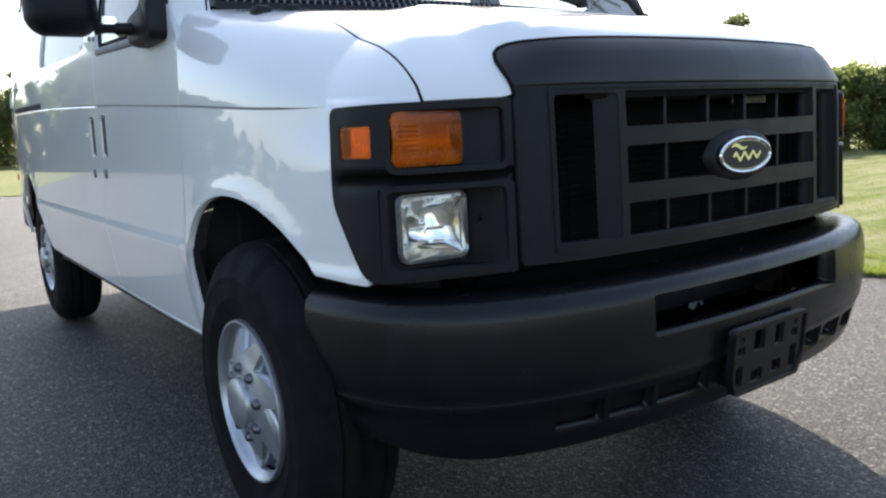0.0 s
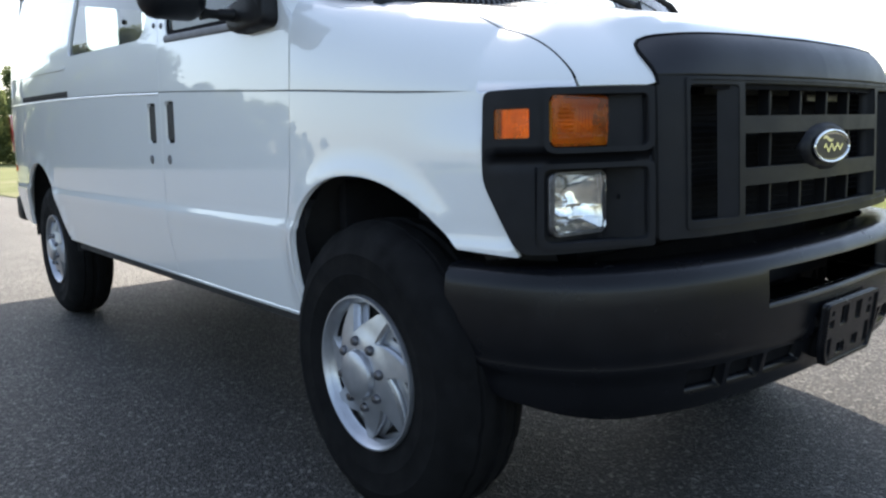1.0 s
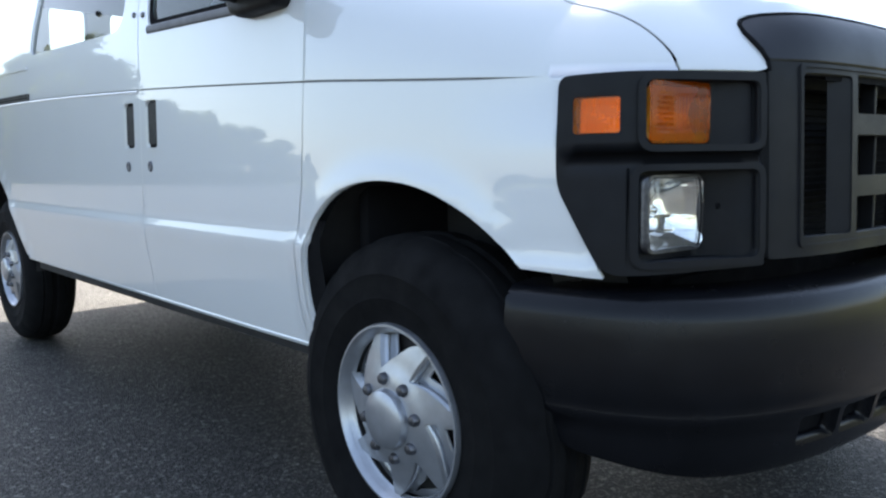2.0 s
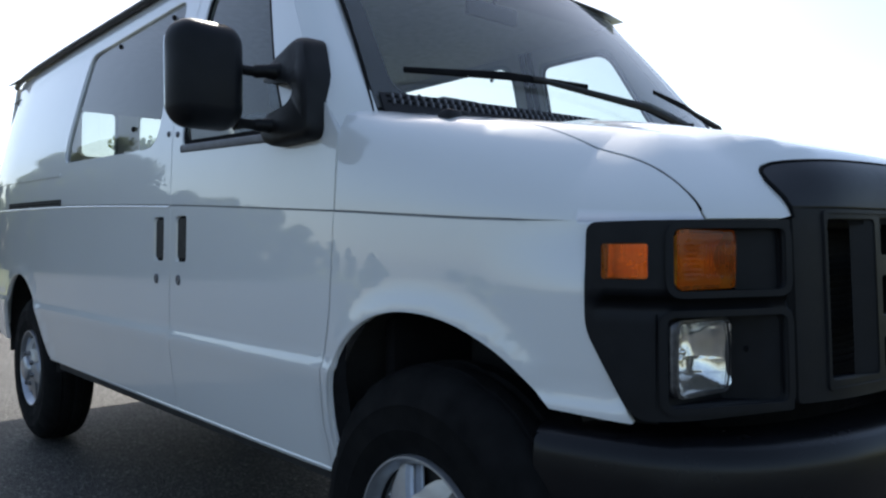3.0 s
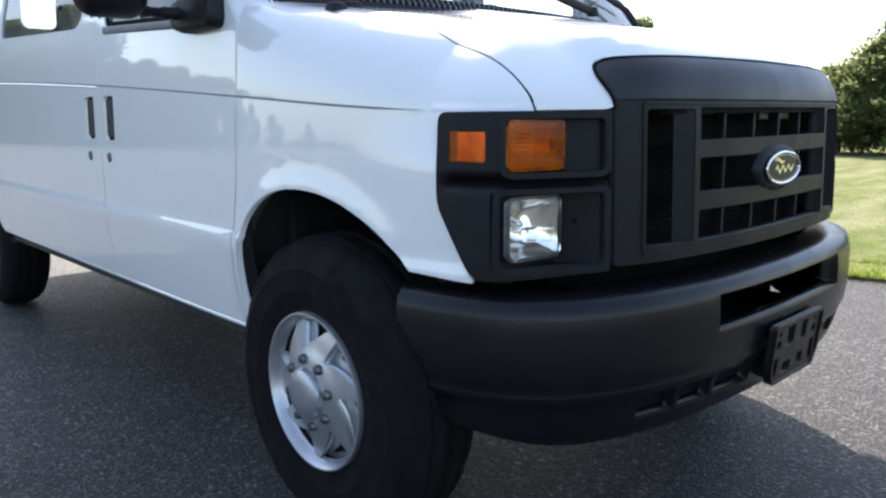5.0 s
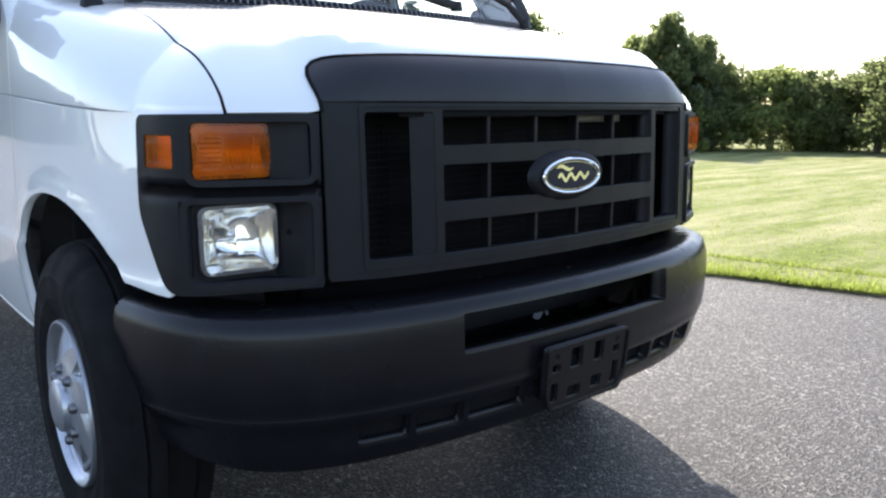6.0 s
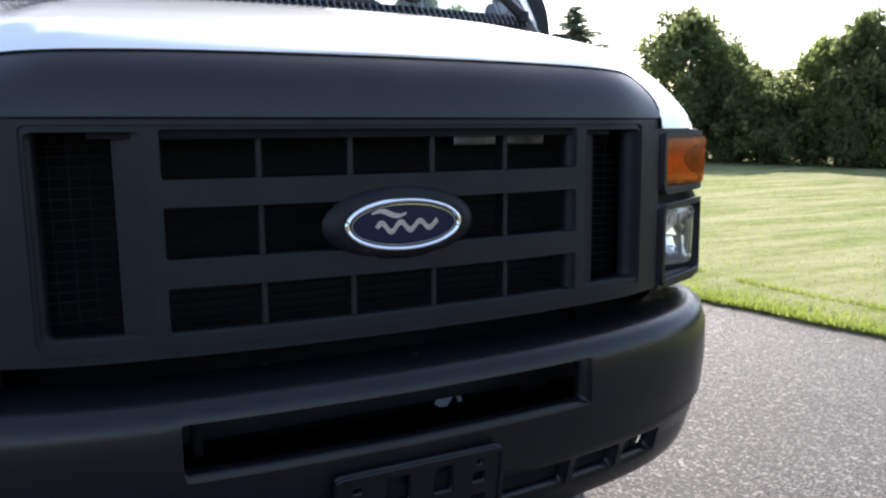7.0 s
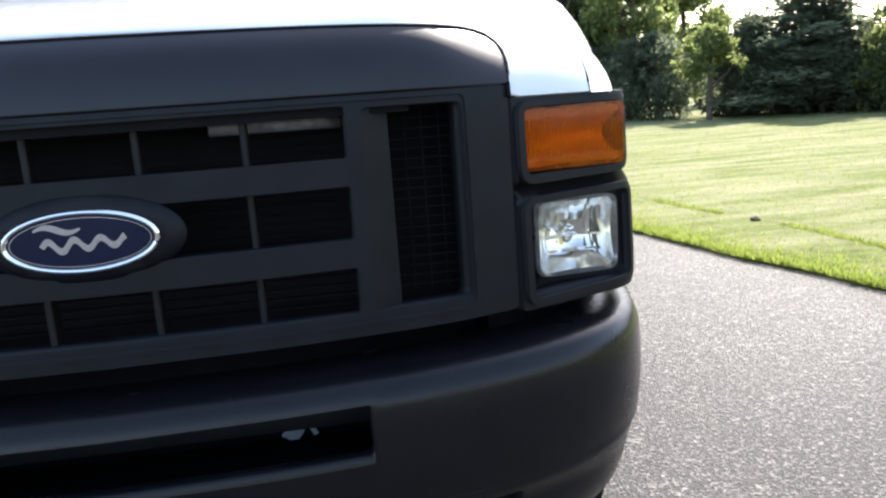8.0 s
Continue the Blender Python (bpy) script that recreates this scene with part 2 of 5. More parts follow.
def away(pts, loop, closed=True):
    """The distance of points from a polyline."""
    pts, a = np.asarray(pts, float), np.asarray(loop, float)
    b = np.roll(a, -1, 0)
    if not closed:
        a, b = a[:-1], b[:-1]
    ab = b - a
    out = np.full(len(pts), 1e9)
    for p, d in zip(a, ab):
        t = np.clip(((pts - p) @ d) / max(d @ d, 1e-12), 0, 1)
        out = np.minimum(out, np.linalg.norm(pts - p - t[:, None] * d, axis=1))
    return out


def dense(loop, step, closed=True):
    """The loop with points no further apart than step."""
    loop = [tuple(p) for p in loop]
    out = []
    for a, b in zip(loop, loop[1:] + loop[:1] if closed else loop[1:]):
        n = max(1, int(math.ceil(math.dist(a, b) / step)))
        out += [(a[0] + (b[0] - a[0]) * i / n, a[1] + (b[1] - a[1]) * i / n) for i in range(n)]
    return out if closed else out + [loop[-1]]


def rounded(loop, r, n=5):
    """The loop with its corners rounded by r (one number, or one for each corner)."""
    out, m = [], len(loop)
    for i in range(m):
        p, a, b = Vector(loop[i]), Vector(loop[i - 1]), Vector(loop[(i + 1) % m])
        rr = r[i] if isinstance(r, (list, tuple)) else r
        k = min(rr, (a - p).length * 0.48, (b - p).length * 0.48)
        s, e = p + (a - p).normalized() * k, p + (b - p).normalized() * k
        for j in range(n + 1):
            t = j / n
            out.append(tuple(s * (1 - t) ** 2 + p * 2 * t * (1 - t) + e * t * t))
    return out


def rect(a0, a1, b0, b1):
    return [(a0, b0), (a1, b0), (a1, b1), (a0, b1)]


def sheet(name, outer, holes, f, mat, parent=None, label="", step=0.04, thick=0.0, extra=None, flip=False, eps=1e-3, edge_step=None, rim=True, nudge=None):
    """A curved sheet: f maps (a, b) arrays to places; outer and holes are loops in (a, b). The edges turn in by thick."""
    from mathutils.geometry import delaunay_2d_cdt
    es = edge_step or step
    loops = [dense(l, es) for l in [outer] + list(holes)]
    if extra is None:
        o = np.array(outer)
        lo, hi = o.min(0), o.max(0)
        ga, gb = np.arange(lo[0] + step / 2, hi[0], step), np.arange(lo[1] + step / 2, hi[1], step)
        pts = np.array([(a, b) for a in ga for b in gb]).reshape(-1, 2)
    else:
        pts = np.array(extra, float)
    if len(pts):
        keep = inside(pts, loops[0])
        for h in loops[1:]:
            keep &= ~inside(pts, h)
        pts = pts[keep]
        for l in loops:
            if len(pts):
                pts = pts[away(pts, l) > (0.45 * es if extra is None else 0.2 * es)]
    verts, edges = [], []
    for l in loops:
        n0 = len(verts)
        verts += l
        edges += [(n0 + i, n0 + (i + 1) % len(l)) for i in range(len(l))]
    verts += [tuple(p) for p in pts]
    vo, _, fo, origin, *_ = delaunay_2d_cdt([Vector(v) for v in verts], edges, [], 0, 1e-6)
    turned = {i: k for k, some in enumerate(origin) for i in some}
    vo = np.array([tuple(v) for v in vo])
    fo = np.array([tuple(t) for t in fo])
    mid = vo[fo].mean(1)
    keep = inside(mid, loops[0])
    for h in loops[1:]:
        keep &= ~inside(mid, h)
    fo = fo[keep]

    def place(ab):
        return np.stack(f(ab[:, 0], ab[:, 1]), -1)

    def normal(ab):
        if nudge is not None:
            way = np.array(nudge) - ab
            ab = ab + 2 * eps * way / np.maximum(np.linalg.norm(way, axis=1, keepdims=True), 1e-9)
        da = place(ab + [eps, 0]) - place(ab - [eps, 0])
        db = place(ab + [0, eps]) - place(ab - [0, eps])
        n = np.cross(da, db)
        return n / np.maximum(np.linalg.norm(n, axis=1, keepdims=True), 1e-12) * (-1 if flip else 1)

    v3, n3 = place(vo), normal(vo)
    faces = [t[::-1] if flip else t for t in fo.tolist()]
    if thick and rim:
        vs, ns = [v3], [n3]
        base, first_id = len(v3), 0
        for k, l in enumerate(loops):
            la = np.array(l)
            p, n = place(la), normal(la)
            t = np.roll(p, -1, 0) - np.roll(p, 1, 0)
            area = 0.5 * np.sum(la[:, 0] * np.roll(la[:, 1], -1) - np.roll(la[:, 0], -1) * la[:, 1])
            side = np.cross(t, n)
            side /= np.maximum(np.linalg.norm(side, axis=1, keepdims=True), 1e-12)
            side *= (1 if area > 0 else -1) * (1 if k == 0 else -1) * (-1 if flip else 1)
            c = len(l)
            vs.append(p - n * thick)
            ns.append(side)
            way = ((area > 0) != (k > 0)) != flip
            for i in range(c):
                j = (i + 1) % c
                q = (turned[first_id + i], base + i, base + j, turned[first_id + j])
                faces.append(q if way else q[::-1])
            base += c
            first_id += c
        v3, n3 = np.concatenate(vs), np.concatenate(ns)
    return link_mesh(name, v3, faces, mat, parent, label, n3)


def lathe(bm, profile, n=64, mod=None):
    """Turns a profile of (along x, radius) about the x axis."""
    rings = []
    for k in range(n):
        a = 2 * math.pi * k / n
        rings.append([bm.verts.new((x, (r + (mod(i, k) if mod else 0)) * math.cos(a), (r + (mod(i, k) if mod else 0)) * math.sin(a))) for i, (x, r) in enumerate(profile)])
    for k in range(n):
        p, q = rings[k], rings[(k + 1) % n]
        for i in range(len(profile) - 1):
            bm.faces.new((p[i], p[i + 1], q[i + 1], q[i]))
    return rings


def box(bm, lo, hi, bevel=0.0, seg=2, taper=None):
    """A box from corner to corner with rounded edges. taper: scales of the top in x and y."""
    geo = bmesh.ops.create_cube(bm, size=1)
    lo, hi = Vector(lo), Vector(hi)
    for v in geo["verts"]:
        c = v.co + Vector((0.5, 0.5, 0.5))
        if taper and c.z > 0.5:
            c.x, c.y = 0.5 + (c.x - 0.5) * taper[0], 0.5 + (c.y - 0.5) * taper[1]
        v.co = Vector([lo[i] + (hi[i] - lo[i]) * c[i] for i in range(3)])
    if bevel:
        edges = list({e for v in geo["verts"] for e in v.link_edges})
        bmesh.ops.bevel(bm, geom=edges, offset=bevel, segments=seg, profile=0.5, affect='EDGES')
    return geo["verts"]


def tube(bm, path, radius, n=10, caps=True):
    """A round bar along points; radius is one number or one for each point; a pair gives it flat ends."""
    rings, m = [], len(path)
    for i, p in enumerate(path):
        d = (Vector(path[min(i + 1, m - 1)]) - Vector(path[max(i - 1, 0)])).normalized()
        u = d.cross(Vector((0, 0, 1)) if abs(d.z) < 0.9 else Vector((1, 0, 0))).normalized()
        w = d.cross(u)
        r = radius[i] if isinstance(radius, (list, tuple)) else radius
        ru, rw = r if isinstance(r, tuple) else (r, r)
        rings.append([bm.verts.new(Vector(p) + u * ru * math.cos(2 * math.pi * k / n) + w * rw * math.sin(2 * math.pi * k / n)) for k in range(n)])
    for a, b in zip(rings, rings[1:]):
        for k in range(n):
            bm.faces.new((a[k], a[(k + 1) % n], b[(k + 1) % n], b[k]))
    if caps:
        bm.faces.new(rings[0])
        bm.faces.new(rings[-1][::-1])


def slab(bm, loop, f, depth):
    """A plate with the loop's outline in (a, b), laid on f(a, b, out) and depth thick behind it."""
    front = [bm.verts.new(f(a, b, 0.0)) for a, b in loop]
    back = [bm.verts.new(f(a, b, -depth)) for a, b in loop]
    bm.faces.new(front)
    bm.faces.new(back[::-1])
    n = len(loop)
    for i in range(n):
        j = (i + 1) % n
        bm.faces.new((front[i], back[i], back[j], front[j]))


def thing(name, x, y, z=0.0):
    ob = new(name)
    ob.location = (x, y, z)
    ob.empty_display_size = 0.2
    return ob


# ---- ground ----
EDGE = pchip([-40, -8, 0.4, 1.3, 2.2, 4.3, 9, 16, 19.5], [4.2, 4.15, 3.45, 3.24, 3.0, 2.5, 1.7, 1.2, 1.1])
lot_right = [(float(EDGE(y)) + 0.05 * noise.noise((y * 1.7, 3.1, 0)) + 0.02 * noise.noise((y * 9, 1.1, 0)), y) for y in np.r_[np.arange(-70, -6, 1.0), np.arange(-6, 19.5, 0.08)]]
lot_loop = lot_right + [(0.2, 20.6), (-3, 22.0), (-5.5, 32), (-9, 48), (-20, 50), (-44, 44), (-46, 0), (-44, -70)]
far = 700.0
asphalt_ob = sheet("driveway", lot_loop, [], lambda a, b: (a, b, 0 * a), ASPHALT, step=1.5, edge_step=1.5)
tagged(asphalt_ob, "worn grey asphalt driveway with pale stones showing", "driveway", kind="structure")
lawn_ob = sheet("ground", rect(-far, far, -far, far), [lot_loop], lambda a, b: (a, b, 0.022 + 0 * a), LAWN, step=60, edge_step=400, thick=0.06,
                extra=[(x, y) for x in np.arange(-660, 700, 60.0) for y in np.arange(-660, 700, 60.0)])
tagged(lawn_ob, "mown sunlit green lawn with dry clippings", "lawn", kind="structure")

# ---- van: the shape ----
van = thing("van", 0, 2.6)
tagged(van, "white full-size passenger van with dark grey plastic nose", "van")

# Plan of the nose at the height of the lamps' upper edge, half width to depth, and of the flank, depth to half width.
NX = [0, 0.2, 0.37, 0.50, 0.60, 0.66, 0.74, 0.80, 0.840, 0.864, 0.880, 0.8915]
NY = [0.060, 0.066, 0.082, 0.102, 0.135, 0.162, 0.201, 0.230, 0.258, 0.290, 0.335, 0.405]
nose_y = pchip(NX[:10], NY[:10])
FLANK = pchip([0.29, 0.306, 0.345, 0.405, 0.43, 0.6, 0.8, 1.1, 1.6, 3.5, 4.4, 4.9, 5.25], [0.862, 0.868, 0.8815, 0.8925, 0.8965, 0.930, 0.958, 0.981, 0.987, 0.985, 0.972, 0.945, 0.895])
SIDE = pchip([0.44, 0.5, 0.6, 0.70, 0.740, 0.755, 0.770, 0.785, 0.80, 0.83, 0.88, 1.0, 1.1, 1.2, 1.3, 1.4, 1.5, 1.7, 1.9, 2.0, 2.12],
             [-0.042, -0.028, -0.012, 0.001, 0.0065, 0.0075, 0.004, 0.0005, 0.0, 0.001, 0.0012, -0.0012, -0.004, -0.0065, -0.010, -0.016, -0.027, -0.070, -0.122, -0.150, -0.172])
BELT = pchip([0.3, 0.42, 1.1, 2.1, 3.3, 5.3], [1.098, 1.100, 1.142, 1.200, 1.250, 1.300])
pl_x, pl_y = np.array(NX), np.array(NY)
plan_t = np.r_[0, np.cumsum(np.hypot(np.diff(pl_x), np.diff(pl_y)))]
plan_x, plan_y = pchip(plan_t, pl_x), pchip(plan_t, pl_y)
# The wing's plan above the lamps: its corner is cut back behind the lamp surround.
WX = NX[:7] + [0.785, 0.8195, 0.845, 0.863, 0.8778]
WY = NY[:7] + [0.230, 0.262, 0.302, 0.350, 0.425]
wing_t = np.r_[0, np.cumsum(np.hypot(np.diff(WX), np.diff(WY)))]
wing_x, wing_y = pchip(wing_t, WX), pchip(wing_t, WY)
edge_y = pchip(WX[:10], WY[:10])
CUT = pchip([0.30, 0.425, 0.50, 0.64], [0.020, 0.0145, 0.007, 0.0])


def arc_at_x(x):
    """The length along the nose's plan where its half width is x."""
    s = np.linspace(0, plan_t[-1], 600)
    return float(np.interp(x, plan_x(s), s))


# How far the nose's face steps back with height.
LEAN_BACK = pchip([0.70, 0.80, 1.0, 1.10, 1.13, 1.16, 1.185, 1.205, 1.222, 1.24], [-0.008, -0.006, 0.0, 0.004, 0.008, 0.016, 0.028, 0.044, 0.066, 0.10])
TRIM_TOP = pchip([0, 0.3, 0.5, 0.57, 0.62], [1.218, 1.217, 1.212, 1.207, 1.19])


def trim_y(x, z):
    """Depth of the trim above the grille: it leans back and wraps round at its ends."""
    x, z = np.abs(x), np.asarray(z, float)
    return nose_y(x) + LEAN_BACK(z) + 0.036 * np.clip((x - 0.42) / 0.20, 0, 1.1) ** 2.5 * np.clip((z - 1.10) / 0.08, 0, 1.4) ** 2



def on_nose(sg):
    """A map from (length along the plan, height, outwards) to places on the nose, on the side sg."""
    def f(s, z, out=0.0):
        s = np.asarray(s, float)
        x, y = plan_x(s), plan_y(s)
        tx, ty = plan_x(s + 2e-3) - plan_x(s - 2e-3), plan_y(s + 2e-3) - plan_y(s - 2e-3)
        ln = np.hypot(tx, ty) + 1e-12
        nx, ny = ty / ln, -tx / ln
        o = out - LEAN_BACK(z) - 0.0 * s
        return sg * (x + nx * o), y + ny * o, np.asarray(z, float) + 0 * s
    return f


ARCH = [(1.085, 0.50), (1.108, 0.58), (1.112, 0.66), (1.100, 0.74), (1.065, 0.81), (1.0, 0.868), (0.93, 0.900), (0.85, 0.913), (0.76, 0.909), (0.69, 0.893),
        (0.63, 0.868), (0.58, 0.842), (0.535, 0.809), (0.50, 0.776), (0.471, 0.7485)]
REAR_ARCH = [(4.62, 0.52), (4.57, 0.66), (4.47, 0.80), (4.33, 0.895), (4.17, 0.925), (4.01, 0.905), (3.87, 0.835), (3.77, 0.72), (3.70, 0.60), (3.64, 0.525)]


def eased(line, times=2):
    """An open line with its corners cut."""
    for _ in range(times):
        out = [line[0]]
        for a, b in zip(line, line[1:]):
            out += [(a[0] * 0.75 + b[0] * 0.25, a[1] * 0.75 + b[1] * 0.25), (a[0] * 0.25 + b[0] * 0.75, a[1] * 0.25 + b[1] * 0.75)]
        line = out + [line[-1]]
    return line


ARCH, REAR_ARCH = eased(ARCH), eased(REAR_ARCH)


def flare(y, z):
    """The lip that stands out round the wheel arches."""
    p = np.stack([np.ravel(y), np.ravel(z)], -1)
    d = np.minimum(away(p, ARCH[:-9:2], closed=False), away(p, REAR_ARCH[::2], closed=False)).reshape(np.shape(y))
    return 0.008 * np.exp(-(d / 0.036) ** 2)


def flank(sg, out=0.0):
    def f(y, z):
        y, z = np.asarray(y, float), np.asarray(z, float)
        k = np.clip((z - 0.97) / 0.125, 0, 1)
        out_ = out + flare(y, z) - CUT(y) * k * k * (3 - 2 * k) * (y < 0.64)
        return sg * (FLANK(y) + SIDE(z) + out_), y, z
    return f


RIDGE_Z = (0.54, 0.60, 0.66, 0.70, 0.72, 0.735, 0.745, 0.752, 0.760, 0.768, 0.776, 0.785, 0.795, 0.810, 0.83, 0.86, 0.90, 0.95, 1.0, 1.05, 1.10, 1.14, 1.18, 1.21)


def flank_rows(y0, y1, step=0.08):
    """Points that follow the flank's ridge, for the meshes of doors and panels."""
    return [(float(y), z) for y in np.arange(y0, y1, step) for z in RIDGE_Z]


# Outline of the bonnet and wing tops, seen from above, from the nose's middle to the screen, for one side.
BODY = lambda y: FLANK(y) - CUT(y) + SIDE(BELT(y))
OUT = [(float(wing_x(s)), float(wing_y(s))) for s in np.linspace(0, wing_t[-1], 150)] + [(float(BODY(y)), y) for y in np.linspace(0.43, 1.30, 160)]
BONNET_MID = pchip([0.06, 0.15, 0.25, 0.4, 0.6, 0.8, 0.95, 1.2], [1.225, 1.242, 1.270, 1.308, 1.350, 1.384, 1.404, 1.46])
NOSE_R = pchip([0, 0.45, 0.55, 0.65, 0.78, 1.0], [0.085, 0.095, 0.14, 0.19, 0.215, 0.215])
SIDE_R = pchip([0.2, 0.5, 0.8, 1.1], [0.245, 0.250, 0.19, 0.105])


def bonnet_z(x, y):
    """The height of the bonnet and the wing tops: a rounded shoulder that rises from the belt to the crown."""
    x, y = np.abs(np.asarray(x, float)), np.asarray(y, float)
    d = away(np.stack([x.ravel(), y.ravel()], -1), OUT, closed=False).reshape(x.shape)
    top = BONNET_MID(y) - 0.034 * (x / 0.9) ** 2
    rise = np.clip((0.66 - 0.28 * (y - 0.2) - x) / 0.11, 0, 1)
    top = top + (rise * rise * (3 - 2 * rise) - 0.45) * 0.016 * np.clip((y - 0.14) / 0.12, 0, 1) * np.clip((1.0 - y) / 0.25, 0, 1)
    front = np.clip((0.60 - y) / 0.35, 0, 1)
    front = front * front * (3 - 2 * front)
    r = front * NOSE_R(x) + (1 - front) * SIDE_R(y)
    base = BELT(y) + 0.0030 * np.clip((y - 0.44) / 0.14, 0, 1)
    u = np.clip((d - 0.0007) / r, 0, 1)
    p = 1.58 + 0.27 * (1 - front) + 1.5 * np.clip((y - 0.45) / 0.45, 0, 1)
    return base + (top - base) * (1 - (1 - u) ** p) ** (1 / p)


def bonnet(x, y):
    return x, y, bonnet_z(x, y)


# rows of points that follow the rounding of the bonnet's edge
edge_rows = []
oa = np.array(OUT)
tang = np.gradient(oa, axis=0)
tang /= np.linalg.norm(tang, axis=1, keepdims=True)
for d in (0.0006, 0.002, 0.005, 0.010, 0.018, 0.028, 0.042, 0.060, 0.085, 0.115, 0.15, 0.19):
    row = oa + np.stack([-tang[:, 1], tang[:, 0]], -1) * d
    row = row[(away(row, OUT, closed=False) > d * 0.97) & (row[:, 0] >= -0.01)]
    edge_rows += row.tolist()
edge_rows += [(x, y) for x in np.arange(0, 0.84, 0.045) for y in np.arange(0.26, 1.05, 0.045)]
edge_rows += [(x, y) for x in np.arange(0.66, 0.98, 0.016) for y in np.arange(0.84, 1.10, 0.016)]
both_rows = edge_rows + [(-x, y) for x, y in edge_rows if x > 0.005]

SEAM_X = 0.780
hood_rear = lambda x: 0.915 + 0.085 * (x / 0.78) ** 2
trim_edge = [(x, float(trim_y(x, TRIM_TOP(x))) + 0.003) for x in np.linspace(0, 0.56, 25)]
TRIM_END = [(0.619, 1.100), (0.6195, 1.118), (0.6215, 1.136), (0.6235, 1.154), (0.622, 1.171), (0.614, 1.186), (0.600, 1.197), (0.580, 1.2045)]
hood_half = trim_edge + [(x + 0.001, float(trim_y(x, z)) + 0.002) for x, z in TRIM_END[::-1] if z > 1.11] + [(0.622, float(nose_y(0.622)) + 0.002)]
hood_half += [(float(x), float(edge_y(x)) + 0.001) for x in np.linspace(0.640, SEAM_X - 0.004, 12)]
hood_half += [(SEAM_X - 0.0035, y) for y in np.linspace(0.26, hood_rear(0.78), 24)]
hood_half += [(x, hood_rear(x)) for x in np.linspace(0.74, 0.0, 18)]
hood_loop = hood_half + [(-x, y) for x, y in hood_half[::-1] if x > 0.001]
sheet("hood", hood_loop, [], bonnet, WHITE, van, "white painted hood with raised rounded edges", step=0.04, extra=both_rows, thick=0.012, edge_step=0.02, nudge=(0, 0.6), eps=2e-4)

for sg in (-1, 1):
    # black strip under the hood seam, in place of the gap's own shade
    sheet("hood_gap", [(sg * x, y) for x, y in rect(SEAM_X - 0.009, SEAM_X + 0.007, 0.234, 1.0)], [], lambda a, b: (a, b, bonnet_z(a, b) - 0.0035), RECESS, van, step=0.02, edge_step=0.015)
    wing_top = [(SEAM_X + 0.002, float(edge_y(SEAM_X)) + 0.001)]
    s_seam = float(np.interp(0.79, wing_x(np.linspace(0, wing_t[-1], 600)), np.linspace(0, wing_t[-1], 600)))
    wing_top += [(float(wing_x(s)), float(wing_y(s))) for s in np.linspace(s_seam, wing_t[-1], 20)]
    wing_top += [(float(BODY(y)) - 0.0005, y) for y in np.linspace(0.435, 1.085, 30)]
    wing_top += [(0.90, 1.088), (0.84, 1.045), (SEAM_X + 0.002, 1.0)]
    wing_top += [(SEAM_X + 0.0012, y) for y in np.linspace(0.95, 0.26, 24)]
    top = sheet("fender", [(sg * x, y) for x, y in wing_top], [], bonnet, WHITE, van, step=0.04, extra=[(sg * x, y) for x, y in edge_rows], thick=0.010, edge_step=0.02, nudge=(sg * 0.4, 0.7), eps=2e-4)
    # the wing's flank, with the wheel arch cut out
    arch = ARCH
    bez_edge = [(0.312, 0.741), (0.350, 0.82), (0.392, 0.90), (0.406, 0.98), (0.404, 1.085)]
    lower = arch + bez_edge + [(0.406, 1.0985)] + [(y, float(BELT(y)) - 0.0030 * min(1, max(0, (y - 0.44) / 0.14))) for y in np.linspace(0.43, 1.088, 24)]
    lower += [(1.10, 0.9), (1.13, 0.75), (1.14, 0.62), (1.125, 0.50)]
    sheet("fender_flank", lower, [], flank(sg), WHITE, top, step=0.025, thick=0.02, edge_step=0.015, flip=sg < 0)
    # a grey strip that lies behind the groove, its tone standing in for the shade
    sheet("groove_back", [(y, float(BELT(y)) - 0.02) for y in np.linspace(0.352, 1.08, 20)] + [(y, float(BELT(y)) + 0.02) for y in np.linspace(1.08, 0.352, 20)], [], flank(sg, -0.008), SEAM, top, step=0.05, flip=sg < 0)

    # front door
    split = 2.072
    win = rounded([(1.305, 1.352), (1.998, 1.386), (1.998, 1.93), (1.60, 1.93)], [0.03, 0.05, 0.06, 0.08])
    handle = rounded(rect(1.936, 2.026, 1.005, 1.160), 0.02)
    low = [(1.092, float(BELT(1.092)) - 0.0026)] + [(1.106, 0.9), (1.137, 0.75), (1.147, 0.62), (1.132, 0.505), (split - 0.003, 0.50)] + [(y, float(BELT(y)) - 0.0026) for y in np.linspace(split - 0.003, 1.12, 16)]
    door = sheet("front_door", low, [handle], flank(sg), WHITE, van, "white painted front door with black recessed handle", step=0.05, extra=flank_rows(1.13, 2.1, 0.06), thick=0.02, edge_step=0.03, flip=sg < 0)
    up = [(y, float(BELT(y)) + 0.0026) for y in np.linspace(1.092, split - 0.003, 16)] + [(split + 0.002, 1.5), (split + 0.01, 2.03), (1.597, 2.03), (1.082, 1.33)]
    sheet("door_frame", up, [win], flank(sg), WHITE, door, step=0.05, thick=0.02, edge_step=0.03, flip=sg < 0)
    sheet("door_window", rounded([(1.29, 1.337), (2.013, 1.371), (2.013, 1.945), (1.59, 1.945)], 0.05), [], flank(sg, -0.014), GLASS, door, "tinted clear door glass", step=0.08, flip=sg < 0)
    seal_out = rounded([(1.302, 1.349), (2.001, 1.383), (2.001, 1.933), (1.60, 1.933)], [0.03, 0.05, 0.06, 0.08])
    seal_in = rounded([(1.340, 1.379), (1.983, 1.409), (1.983, 1.918), (1.615, 1.918)], [0.03, 0.04, 0.05, 0.07])
